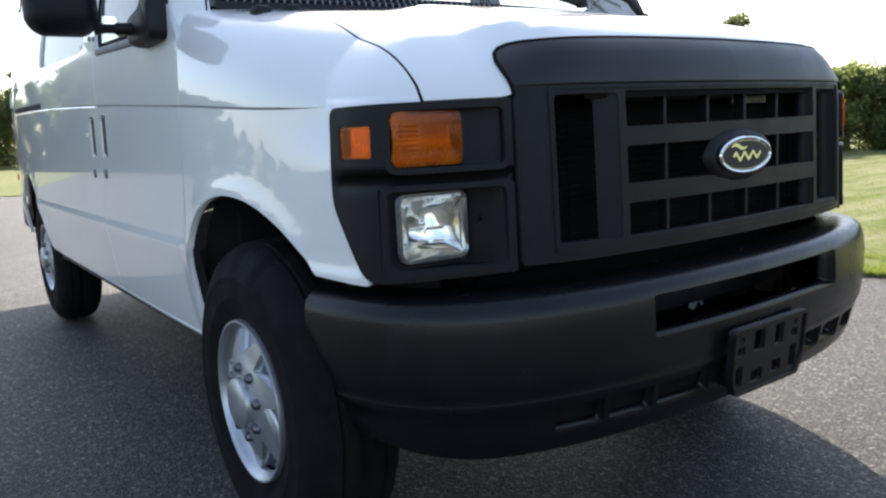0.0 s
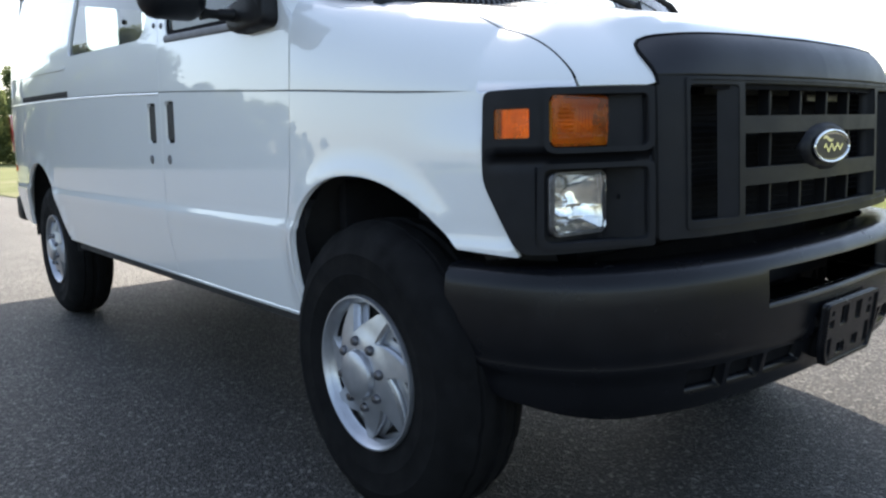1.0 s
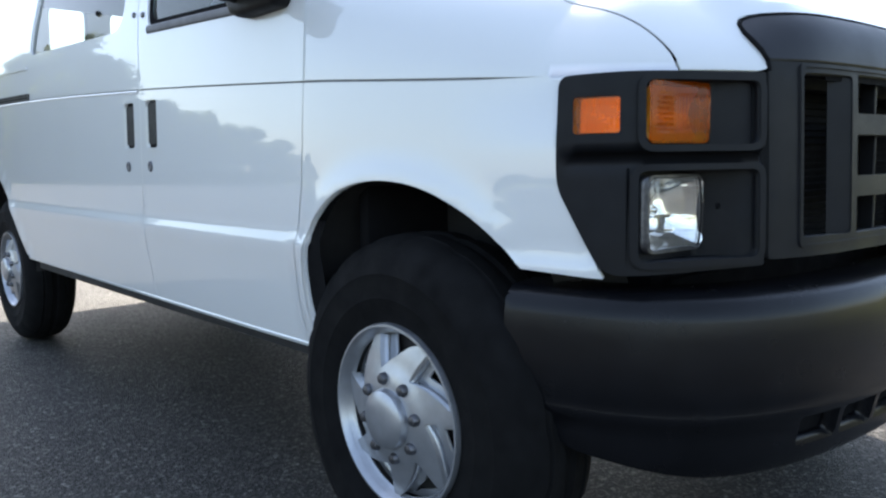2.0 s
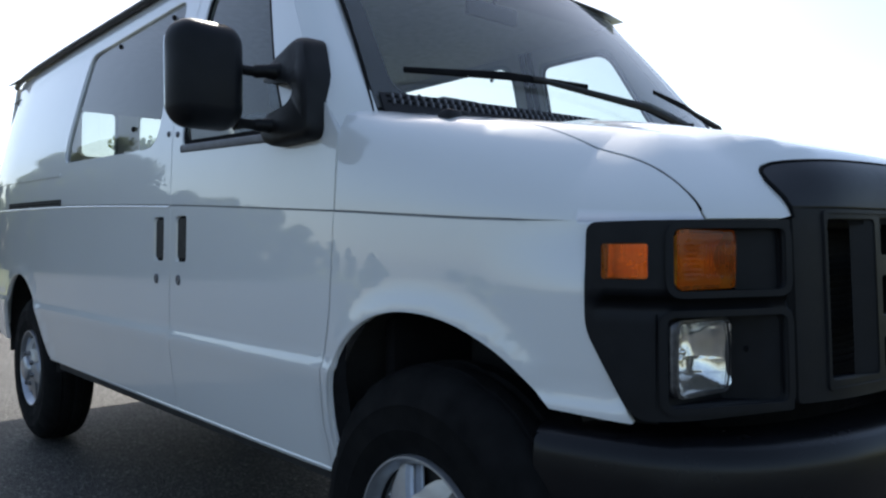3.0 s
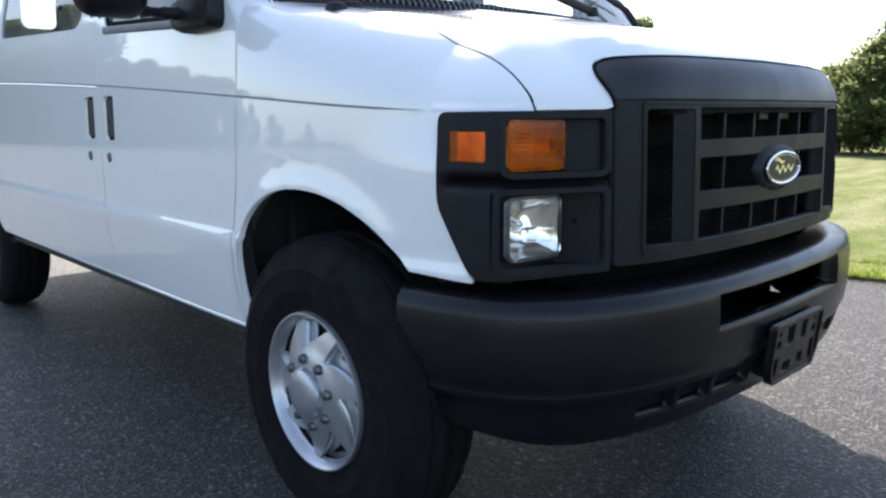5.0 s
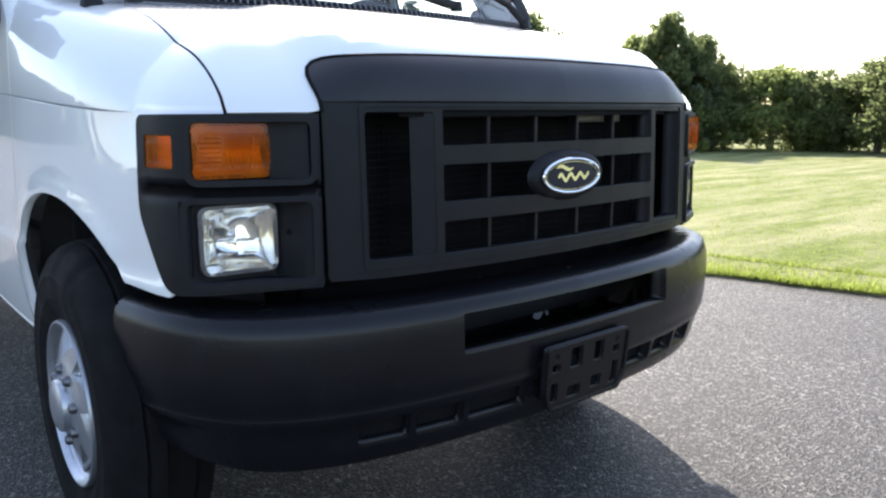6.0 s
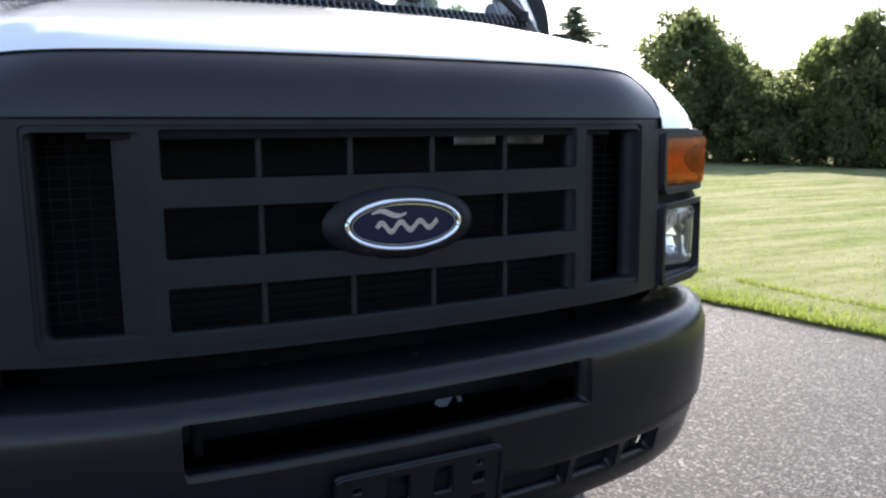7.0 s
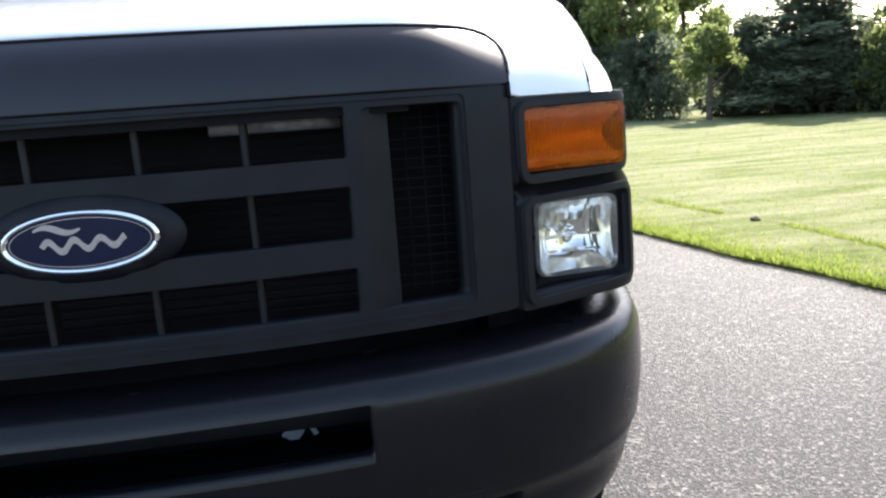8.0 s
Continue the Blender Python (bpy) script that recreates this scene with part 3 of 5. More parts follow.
    sheet("window_seal", seal_out, [seal_in], flank(sg, -0.006), RECESS, door, step=0.06, edge_step=0.04, thick=0.006, flip=sg < 0)

    # side door and rear quarter in one flank
    rear_arch = REAR_ARCH
    handle2 = rounded(rect(2.124, 2.214, 1.010, 1.165), 0.02)
    low2 = [(split + 0.003, 0.50), (3.60, 0.515)] + rear_arch[::-1] + [(4.70, 0.52), (5.20, 0.56), (5.23, 0.8)] + [(y, float(BELT(y)) - 0.0026) for y in np.linspace(5.22, split + 0.003, 30)]
    quarter = sheet("side_panel", low2, [handle2], flank(sg), WHITE, van, "white painted side door and rear flank", step=0.07, extra=flank_rows(2.16, 5.2, 0.08), thick=0.02, edge_step=0.04, flip=sg < 0)
    win2 = rounded([(2.20, 1.408), (3.36, 1.452), (3.32, 1.965), (2.20, 1.965)], [0.12, 0.05, 0.06, 0.09])
    up2 = [(y, float(BELT(y)) + 0.0026) for y in np.linspace(split + 0.003, 5.22, 30)] + [(5.17, 1.6), (5.10, 2.105), (split + 0.016, 2.045), (split + 0.008, 1.5)]
    sheet("upper_panel", up2, [win2], flank(sg), WHITE, quarter, step=0.07, thick=0.012, edge_step=0.04, flip=sg < 0)
    bead = [(3.40, 1.405), (4.86, 1.452), (4.90, 1.445), (4.90, 1.34), (4.888, 1.34), (4.888, 1.432), (4.86, 1.440), (3.40, 1.393)]
    sheet("panel_bead", bead, [], flank(sg, 0.005), WHITE, quarter, step=0.06, edge_step=0.03, thick=0.006, flip=sg < 0)
    sheet("side_window", rounded([(2.18, 1.388), (3.38, 1.432), (3.34, 1.985), (2.18, 1.985)], 0.09), [], flank(sg, -0.012), GLASS, quarter, "tinted side window glass", step=0.08, flip=sg < 0)
    # the groove's shade carried on rearwards as a grey strip
    sheet("groove_back", [(y, float(BELT(y)) - 0.02) for y in np.linspace(1.08, 5.2, 60)] + [(y, float(BELT(y)) + 0.02) for y in np.linspace(5.2, 1.08, 60)], [], flank(sg, -0.009), SEAM, quarter, step=0.07, flip=sg < 0)
    bm = bmesh.new()
    tube(bm, [(sg * (float(FLANK(y) + SIDE(BELT(y))) - 0.002), y, float(BELT(y)) - 0.006) for y in np.linspace(split + 0.01, 5.2, 30)], 0.0055, 8)
    part("belt_lip", bm, WHITE, quarter)
    bm = bmesh.new()
    tube(bm, [(sg * (float(FLANK(y) + SIDE(1.347 + 0.048 * (y - 1.305))) + 0.001), y, 1.349 + 0.048 * (y - 1.305)) for y in np.linspace(1.39, 1.993, 8)], [(0.006, 0.013)] * 8, 8)
    part("window_molding", bm, MOLDING, door, "grey rubber strip under the glass")
    # black sheets behind the door seams that paint in their shade
    sheet("seam_back", rect(1.05, 1.17, 0.51, 1.20), [], flank(sg, -0.016), RECESS, door, step=0.06, flip=sg < 0)
    sheet("seam_back", rect(split - 0.03, split + 0.05, 0.50, 2.03), [], flank(sg, -0.016), RECESS, door, step=0.06, flip=sg < 0)
    # black vent in the groove, with two slats
    up_ = lambda y, k: float(BELT(y)) + k
    strip = lambda y0, y1, a, b: [(y0, up_(y0, a)), (y1, up_(y1, a)), (y1, up_(y1, b)), (y0, up_(y0, b))]
    sheet("side_vent", rounded(strip(3.37, 4.45, 0.001, 0.032), 0.008), [rounded(strip(3.39, 4.43, 0.009, 0.017), 0.004), rounded(strip(3.39, 4.43, 0.022, 0.027), 0.002)], flank(sg, 0.004), BLACK, quarter, step=0.08, edge_step=0.05, thick=0.006, flip=sg < 0)
    sheet("vent_back", strip(3.37, 4.45, 0.003, 0.030), [], flank(sg, 0.0012), RECESS, quarter, step=0.1, flip=sg < 0)
    # handles: a dark cup, a paddle and a pale lower lip, with the lock under it
    for y0, own in ((1.981, door), (2.169, quarter)):
        h = sheet("handle_cup", rounded(rect(y0 - 0.050, y0 + 0.050, 1.0, 1.17), 0.02), [], flank(sg, -0.012), RECESS, own, "black recessed handle cup", step=0.03, flip=sg < 0)
        sheet("handle_rim", rounded(rect(y0 - 0.049, y0 + 0.049, 0.998, 1.168), 0.022), [rounded(rect(y0 - 0.0455, y0 + 0.0455, 1.008, 1.162), 0.015)], flank(sg, 0.0015), WHITE, own, step=0.03, edge_step=0.012, thick=0.012, flip=sg < 0)
        sheet("handle_paddle", rounded(rect(y0 - 0.032, y0 + 0.036, 1.020, 1.152), 0.012), [], flank(sg, -0.004), BLACK, own, step=0.02, edge_step=0.01, thick=0.012, flip=sg < 0)
        bm = bmesh.new()
        lathe(bm, [(-0.004, 0.014), (0.004, 0.014), (0.006, 0.011), (0.004, 0.006), (0.003, 0.0005)], 20)
        lx = float(FLANK(y0) + SIDE(0.948))
        bmesh.ops.transform(bm, matrix=Matrix.Translation((sg * lx, y0 + 0.015, 0.948)) @ Matrix.Diagonal((sg, 1, 1.25, 1)), verts=bm.verts)
        part("door_lock", bm, LUG, own, "dull steel door lock")
    # screw caps on the pillar beside the seam and small latch knobs on the side window
    for y0, z0, o in ((2.035, 1.435, 0.0), (2.112, 1.445, 0.0), (2.93, 1.93, -0.008), (2.34, 1.92, -0.008), (2.50, 1.51, -0.008)):
        bm = bmesh.new()
        lathe(bm, [(-0.004, 0.010), (0.003, 0.010), (0.006, 0.006), (0.007, 0.0005)], 14)
        lx = float(FLANK(y0) + SIDE(z0)) + o
        bmesh.ops.transform(bm, matrix=Matrix.Translation((sg * lx, y0, z0)) @ Matrix.Diagonal((sg, 1, 1, 1)), verts=bm.verts)
        part("window_latch", bm, BLACK if o else LUG, quarter)
    # pillar beside the screen
    def pillar(u, v, sg=sg):
        u, v = np.asarray(u, float), np.asarray(v, float)
        py, pz = 1.085 + (1.60 - 1.085) * v, 1.33 + (2.03 - 1.33) * v
        ox, oy, oz = FLANK(py) + SIDE(pz), py, pz
        ix, iy, iz = 0.885 - 0.145 * v, 1.035 + 0.515 * v, 1.395 + 0.655 * v
        b = 0.018 * np.sin(np.pi * u) * np.clip((v + 0.03) / 0.25, 0, 1)
        ox = ox - 0.022 * np.clip(1 - v / 0.14, 0, 1.6)
        return sg * (ox + (ix - ox) * u + b), oy + (iy - oy) * u - b, oz + (iz - oz) * u
    sheet("windscreen_pillar", rect(0, 1, -0.06, 1), [], pillar, WHITE, van, step=0.12, flip=sg > 0)
    sheet("pillar_foot", [(1.078, 1.16), (1.18, 1.16), (1.30, 1.55), (1.22, 1.52), (1.080, 1.33)], [], flank(sg, -0.010), WHITE, van, step=0.05, flip=sg < 0)
    # gutter along the roof
    bm = bmesh.new()
    tube(bm, [(sg * float(FLANK(y) + SIDE(2.035) + 0.012), y, 2.035 + 0.022 * (y - 1.62)) for y in np.linspace(1.62, 5.12, 16)], (0.016), 8)
    part("drip_rail", bm, TRIM, van, "dark grey roof drip rail")
    # sill flange and the chassis rail under it
    bm = bmesh.new()
    tube(bm, [(sg * (float(FLANK(y) + SIDE(0.5)) - 0.008), y, 0.500 + 0.004 * max(0, y - 1.1)) for y in np.linspace(1.12, 3.66, 14)], 0.011, 8)
    part("sill_flange", bm, WHITE, van)

# roof, rear end and inner floor
ROOF = pchip([0, 0.4, 0.7, 0.80, 0.83], [0.085, 0.078, 0.05, 0.022, 0.0])
sheet("roof", rect(-0.83, 0.83, 1.50, 5.12), [], lambda a, b: (a, b, 2.035 + 0.022 * (b - 1.62) + ROOF(np.abs(a)) * np.clip((b - 1.48) / 0.12, 0.35, 1)), WHITE, van, "white painted roof", step=0.12)
sheet("headliner", rect(-0.80, 0.80, 1.60, 5.10), [], lambda a, b: (a, b, 2.0 + 0 * a), LINER, van, step=0.4)
bm = bmesh.new()
box(bm, (-0.875, 5.14, 0.56), (0.875, 5.24, 1.25), 0.03)
rear = part("rear_door", bm, WHITE, van, "white painted rear doors")
rear_holes = [rounded(rect(-0.36, -0.13, 1.70, 2.02), 0.05), rounded(rect(0.04, 0.22, 1.70, 2.02), 0.05)]
sheet("rear_upper", [(-0.885, 1.22), (0.885, 1.22), (0.76, 2.11), (-0.76, 2.11)], rear_holes, lambda a, b: (a, 5.22 - 0.10 * (b - 1.22), b), WHITE, rear, step=0.1, edge_step=0.03, thick=0.03)
for x0, x1 in ((-0.37, -0.12), (0.03, 0.23)):
    sheet("rear_window", rect(x0, x1, 1.69, 2.03), [], lambda a, b: (a, 5.21 - 0.10 * (b - 1.22), b), GLASS, rear, step=0.1)
bm = bmesh.new()
box(bm, (-0.90, 5.18, 0.50), (0.90, 5.34, 0.68), 0.03)
part("rear_bumper", bm, BLACK, van, "black rear step bumper")
for sg in (-1, 1):
    bm = bmesh.new()
    box(bm, (sg * 0.897 - 0.012, 5.14, 0.98), (sg * 0.897 + 0.012, 5.235, 1.24), 0.01)
    part("tail_lamp", bm, RED, van, "red tail lamp")
    sheet("side_marker", rounded(rect(4.90, 4.99, 0.86, 0.90), 0.008), [], flank(sg, 0.005), AMBER, van, "small amber side marker", step=0.04, edge_step=0.02, thick=0.006, flip=sg < 0)

# windscreen
def screen(out=0.0):
    def f(u, v):
        u, v = np.asarray(u, float), np.asarray(v, float)
        x = u * (0.885 - 0.145 * v)
        y = 0.905 + 0.13 * u * u + (0.515 + 0.03 * (1 - u * u)) * v - 0.02 * np.sin(np.pi * v)
        return x, y - out * 0.75, 1.385 + 0.01 * u * u + 0.655 * v + out * 0.65
    return f


screen_ob = sheet("windscreen", rect(-1, 1, 0, 1), [], screen(), WINDSHIELD, van, "clear curved windscreen glass", step=0.08)
sheet("screen_border", rect(-1.01, 1.01, -0.02, 1.01), [rounded(rect(-0.930, 0.930, 0.068, 0.95), 0.10)], screen(-0.004), RECESS, screen_ob, "black screen border", step=0.08)
# cowl between the hood and the glass: a steep strip with two rows of small slots and a rib between each
cowl_on = lambda u, v, o=0.0: tuple(float(c) for c in screen(0.010 + o)(u, v))
slots = [rect(k * 0.0235 - 0.0065, k * 0.0235 + 0.0065, v, v + 0.013) for k in range(-41, 42) for v in (0.012, 0.036)]
cowl = sheet("cowl", rect(-0.985, 0.985, -0.035, 0.058), slots, screen(0.010), BLACK, van, "black slotted cowl panel under the screen", step=0.05, edge_step=0.03, thick=0.006)
sheet("cowl_back", rect(-0.985, 0.985, -0.03, 0.056), [], screen(0.004), RECESS, cowl, step=0.05)
bm = bmesh.new()
for k in range(-41, 41):
    for v in (0.008, 0.032):
        u = (k + 0.5) * 0.0235
        slab(bm, [(u - 0.0024, v), (u + 0.0024, v), (u + 0.0044, v + 0.020), (u - 0.0004, v + 0.020)], lambda a, c, o: cowl_on(a, c, 0.004 + o), 0.004)
# ribs of the black cowl, coloured grey to imitate sun catching them
part("cowl_rib", bm, MOLDING, cowl, "small ribs between the slots, grey in place of sun glints", smooth=0)
for sg, x0 in ((-1, -0.70), (1, 0.40)):
    bm = bmesh.new()
    box(bm, (x0 - 0.022, 0.905, 1.352), (x0 + 0.022, 0.955, 1.392), 0.008, taper=(0.8, 0.7))
    part("washer_nozzle", bm, BLACK, van)
for sg in (-1, 1):
    bm = bmesh.new()
    box(bm, (sg * 0.832 - 0.026, 0.80, 1.338), (sg * 0.832 + 0.026, 0.85, 1.366), 0.008, taper=(0.8, 0.7))
    part("hood_bumper_stop", bm, BLACK, van)


# wipers
def wiper(pivot, tip, blade_a, blade_b):
    arm = bmesh.new()
    tube(arm, [pivot, tuple(Vector(pivot).lerp(Vector(tip), 0.35) + Vector((0, -0.02, 0.015))), tip], [(0.011, 0.018), (0.010, 0.014), (0.005, 0.007)], 8)
    ob = part("wiper", arm, BLACK, van, "black windscreen wiper")
    b = bmesh.new()
    tube(b, [blade_a, tuple(Vector(blade_a).lerp(Vector(blade_b), 0.5) + Vector((0, -0.006, 0.008))), blade_b], [(0.004, 0.008), (0.006, 0.012), (0.004, 0.008)], 8)
    part("wiper_blade", b, RECESS, ob)
    c = bmesh.new()
    bmesh.ops.create_cone(c, cap_ends=True, segments=16, radius1=0.022, radius2=0.017, depth=0.03, matrix=Matrix.Translation(pivot))
    part("wiper_pivot", c, BLACK, ob)


def on_screen(u, v, out=0.025):
    x, y, z = screen(out)(u, v)
    return (float(x), float(y), float(z))


wiper(on_screen(0.48, 0.08, 0.03), on_screen(-0.40, 0.205), on_screen(-0.90, 0.150), on_screen(-0.12, 0.215))
wiper(on_screen(0.93, 0.03, 0.03), on_screen(0.66, 0.25), on_screen(0.42, 0.29), on_screen(0.95, 0.17))

# ---- van: grille ----
grille_f = lambda x, z: (x, nose_y(np.abs(x)) + LEAN_BACK(z), z)
gy = lambda x, z: float(nose_y(abs(x)) + LEAN_BACK(z))
rows = [(1.030, 1.104), (0.910, 0.990), (0.798, 0.870)]
holes = [rounded(rect(-0.366, 0.366, a, b), 0.006, 3) for a, b in rows]
for sg in (-1, 1):
    holes.append(rounded(rect(min(sg * 0.386, sg * 0.540), max(sg * 0.386, sg * 0.540), 0.800, 1.100), 0.012, 3))
outer = rounded([(-0.618, 0.765), (0.618, 0.765), (0.618, 1.118), (-0.618, 1.118)], 0.01)
grille = sheet("grille", outer, holes, grille_f, PLASTIC, van, "dark grey plastic grille with wide bars", step=0.03, edge_step=0.02, thick=0.045)
trim_loop = [(x, 1.122) for x in np.linspace(-0.618, 0.618, 40)] + TRIM_END[2:] + [(x, float(TRIM_TOP(abs(x)))) for x in np.linspace(0.56, -0.56, 56)] + [(-x, z) for x, z in TRIM_END[:1:-1]]
sheet("nose_trim", trim_loop, [], lambda x, z: (x, trim_y(x, z) - 0.006, z), TRIM, van, "dark grey satin trim above the grille", step=0.013, edge_step=0.012, thick=0.03)
sheet("trim_back", rect(-0.46, 0.46, 1.09, 1.20), [], lambda x, z: (x, nose_y(np.abs(x)) + LEAN_BACK(z) + 0.012, z), RECESS, grille, step=0.05)
trim_on = lambda x, z: (x, float(trim_y(x, z)) - 0.003, z)
bead_line = TRIM_END + [(x, float(TRIM_TOP(abs(x)))) for x in np.linspace(0.56, -0.56, 50)] + [(-x, z) for x, z in TRIM_END[::-1]]
bm = bmesh.new()
tube(bm, [trim_on(x, z) for x, z in bead_line], 0.0042, 8)
part("trim_edge_bead", bm, RECESS, grille)
# raised lip round the opening
lip_out, lip_in = rounded(rect(-0.552, 0.552, 0.782, 1.116), 0.012, 3), rounded(rect(-0.546, 0.546, 0.788, 1.110), 0.012, 3)
sheet("grille_lip", lip_out, [lip_in], lambda x, z: (x, nose_y(np.abs(x)) + LEAN_BACK(z) - 0.004, z), PLASTIC, grille, step=0.03, edge_step=0.02, thick=0.006)
for k in (-1.5, -0.5, 0.5, 1.5):
    for z0, z1 in rows:
        if abs(k) < 1 and z0 == 0.910:
            continue
        bm = bmesh.new()
        x = k * 0.147
        box(bm, (x - 0.005, gy(x, z0) + 0.030, z0 - 0.01), (x + 0.005, gy(x, z0) + 0.06, z1 + 0.01), 0.002, 1)
        part("rib", bm, BLACK, grille)
for sg in (-1, 1):
    bm = bmesh.new()
    for i in range(19):
        z = 0.808 + i * 0.0158
        box(bm, (min(sg * 0.405, sg * 0.538), 0.184, z), (max(sg * 0.405, sg * 0.538), 0.190, z + 0.0020))
    for x in (0.432, 0.459, 0.486, 0.513):
        box(bm, (sg * x - 0.001, 0.186, 0.80), (sg * x + 0.001, 0.192, 1.10))
    part("mesh_insert", bm, RECESS, grille, "fine black mesh insert", smooth=0)
for sg in (-1, 1):
    sheet("vent_cheek", [(sg * x, z) for x, z in rect(0.384, 0.428, 0.794, 1.106)], [], lambda x, z: (x, nose_y(0.384) + LEAN_BACK(z) + 0.002 + 0.030 * (np.abs(x) - 0.384) / 0.044, z), PLASTIC, grille, step=0.02, flip=False)
# radiator behind the openings
bm = bmesh.new()
box(bm, (-0.60, 0.24, 0.74), (0.60, 0.27, 1.13), 0.004)
radiator = part("radiator", bm, RECESS, van, "black radiator behind the grille")
bm = bmesh.new()
box(bm, (-0.42, 0.230, 0.775), (0.42, 0.239, 0.780))
fin = part("fin", bm, RECESS, radiator, smooth=0)
for i in range(1, 22):
    f2 = fin.copy()
    scene.collection.objects.link(f2)
    f2.location.z = i * 0.0155
bm = bmesh.new()
box(bm, (-0.36, 0.19, 1.085), (0.30, 0.215, 1.115), 0.004)
part("radiator_support", bm, UNDER, van)

for sg in (-1, 1):
    bm = bmesh.new()
    box(bm, (sg * 0.610 - 0.004, 0.186, 0.745), (sg * 0.610 + 0.004, 0.36, 1.10), 0.002, 1)
    part("radiator_shroud", bm, RECESS, van)

# badge: plain chrome oval with a blue field and a pale ribbon shape
def oval(rx, rz, n=56):
    return [(rx * math.cos(2 * math.pi * i / n), 0.950 + rz * math.sin(2 * math.pi * i / n)) for i in range(n)]


by = gy(0, 0.95)
plate = lambda o: (lambda x, z: (x, by - o + 0.10 * x * x + 0.25 * (z - 0.95) ** 2, z))
badge = sheet("badge_mount", oval(0.134, 0.062), [], lambda x, z: (x, by - 0.010 + 0.7 * np.clip(np.hypot(x / 0.134, (z - 0.95) / 0.062) - 0.80, 0, 1) ** 2 * 0.5, z), PLASTIC, grille, "dark oval badge mount", step=0.015, edge_step=0.01, thick=0.05)
bm = bmesh.new()
tube(bm, [plate(0.016)(x, z) for x, z in oval(0.0985, 0.0395, 90) + oval(0.0985, 0.0395, 90)[:1]], 0.0040, 10, caps=False)
part("badge_rim", bm, CHROME, badge, "bright chrome oval rim")
sheet("badge_field", oval(0.0965, 0.0375), [], plate(0.016), BLUE, badge, "deep blue oval field", step=0.012, edge_step=0.008)
sheet("badge_line", oval(0.0915, 0.0335), [oval(0.0903, 0.0323)], plate(0.0168), CHROME, badge, step=0.006, edge_step=0.005)


def ribbon(pts, wid):
    a, b = [], []
    for i, p in enumerate(pts):
        d = (Vector(pts[min(i + 1, len(pts) - 1)]) - Vector(pts[max(i - 1, 0)])).normalized()
        n = Vector((-d.y, d.x)) * wid(i / (len(pts) - 1))
        a.append(tuple(Vector(p) + n))
        b.append(tuple(Vector(p) - n))
    return a + b[::-1]


wave = [(-0.050 + 0.108 * t, 0.946 + 0.003 * t + 0.0075 * math.sin(t * 6.4 * math.pi) * (1 - 0.25 * t)) for t in np.linspace(0, 1, 90)]
sheet("badge_flourish", ribbon(wave, lambda t: 0.0042 - 0.0006 * math.cos(12.8 * math.pi * t)), [], plate(0.0175), CHROME, badge, "pale silver flourish", step=0.004, edge_step=0.003)
swash = [(-0.058 + 0.060 * t, 0.969 + 0.0045 * math.sin(t * 2 * math.pi)) for t in np.linspace(0, 1, 24)]
sheet("badge_flourish", ribbon(swash, lambda t: 0.0014 + 0.0032 * math.sin(math.pi * t)), [], plate(0.0175), CHROME, badge, step=0.004, edge_step=0.003)

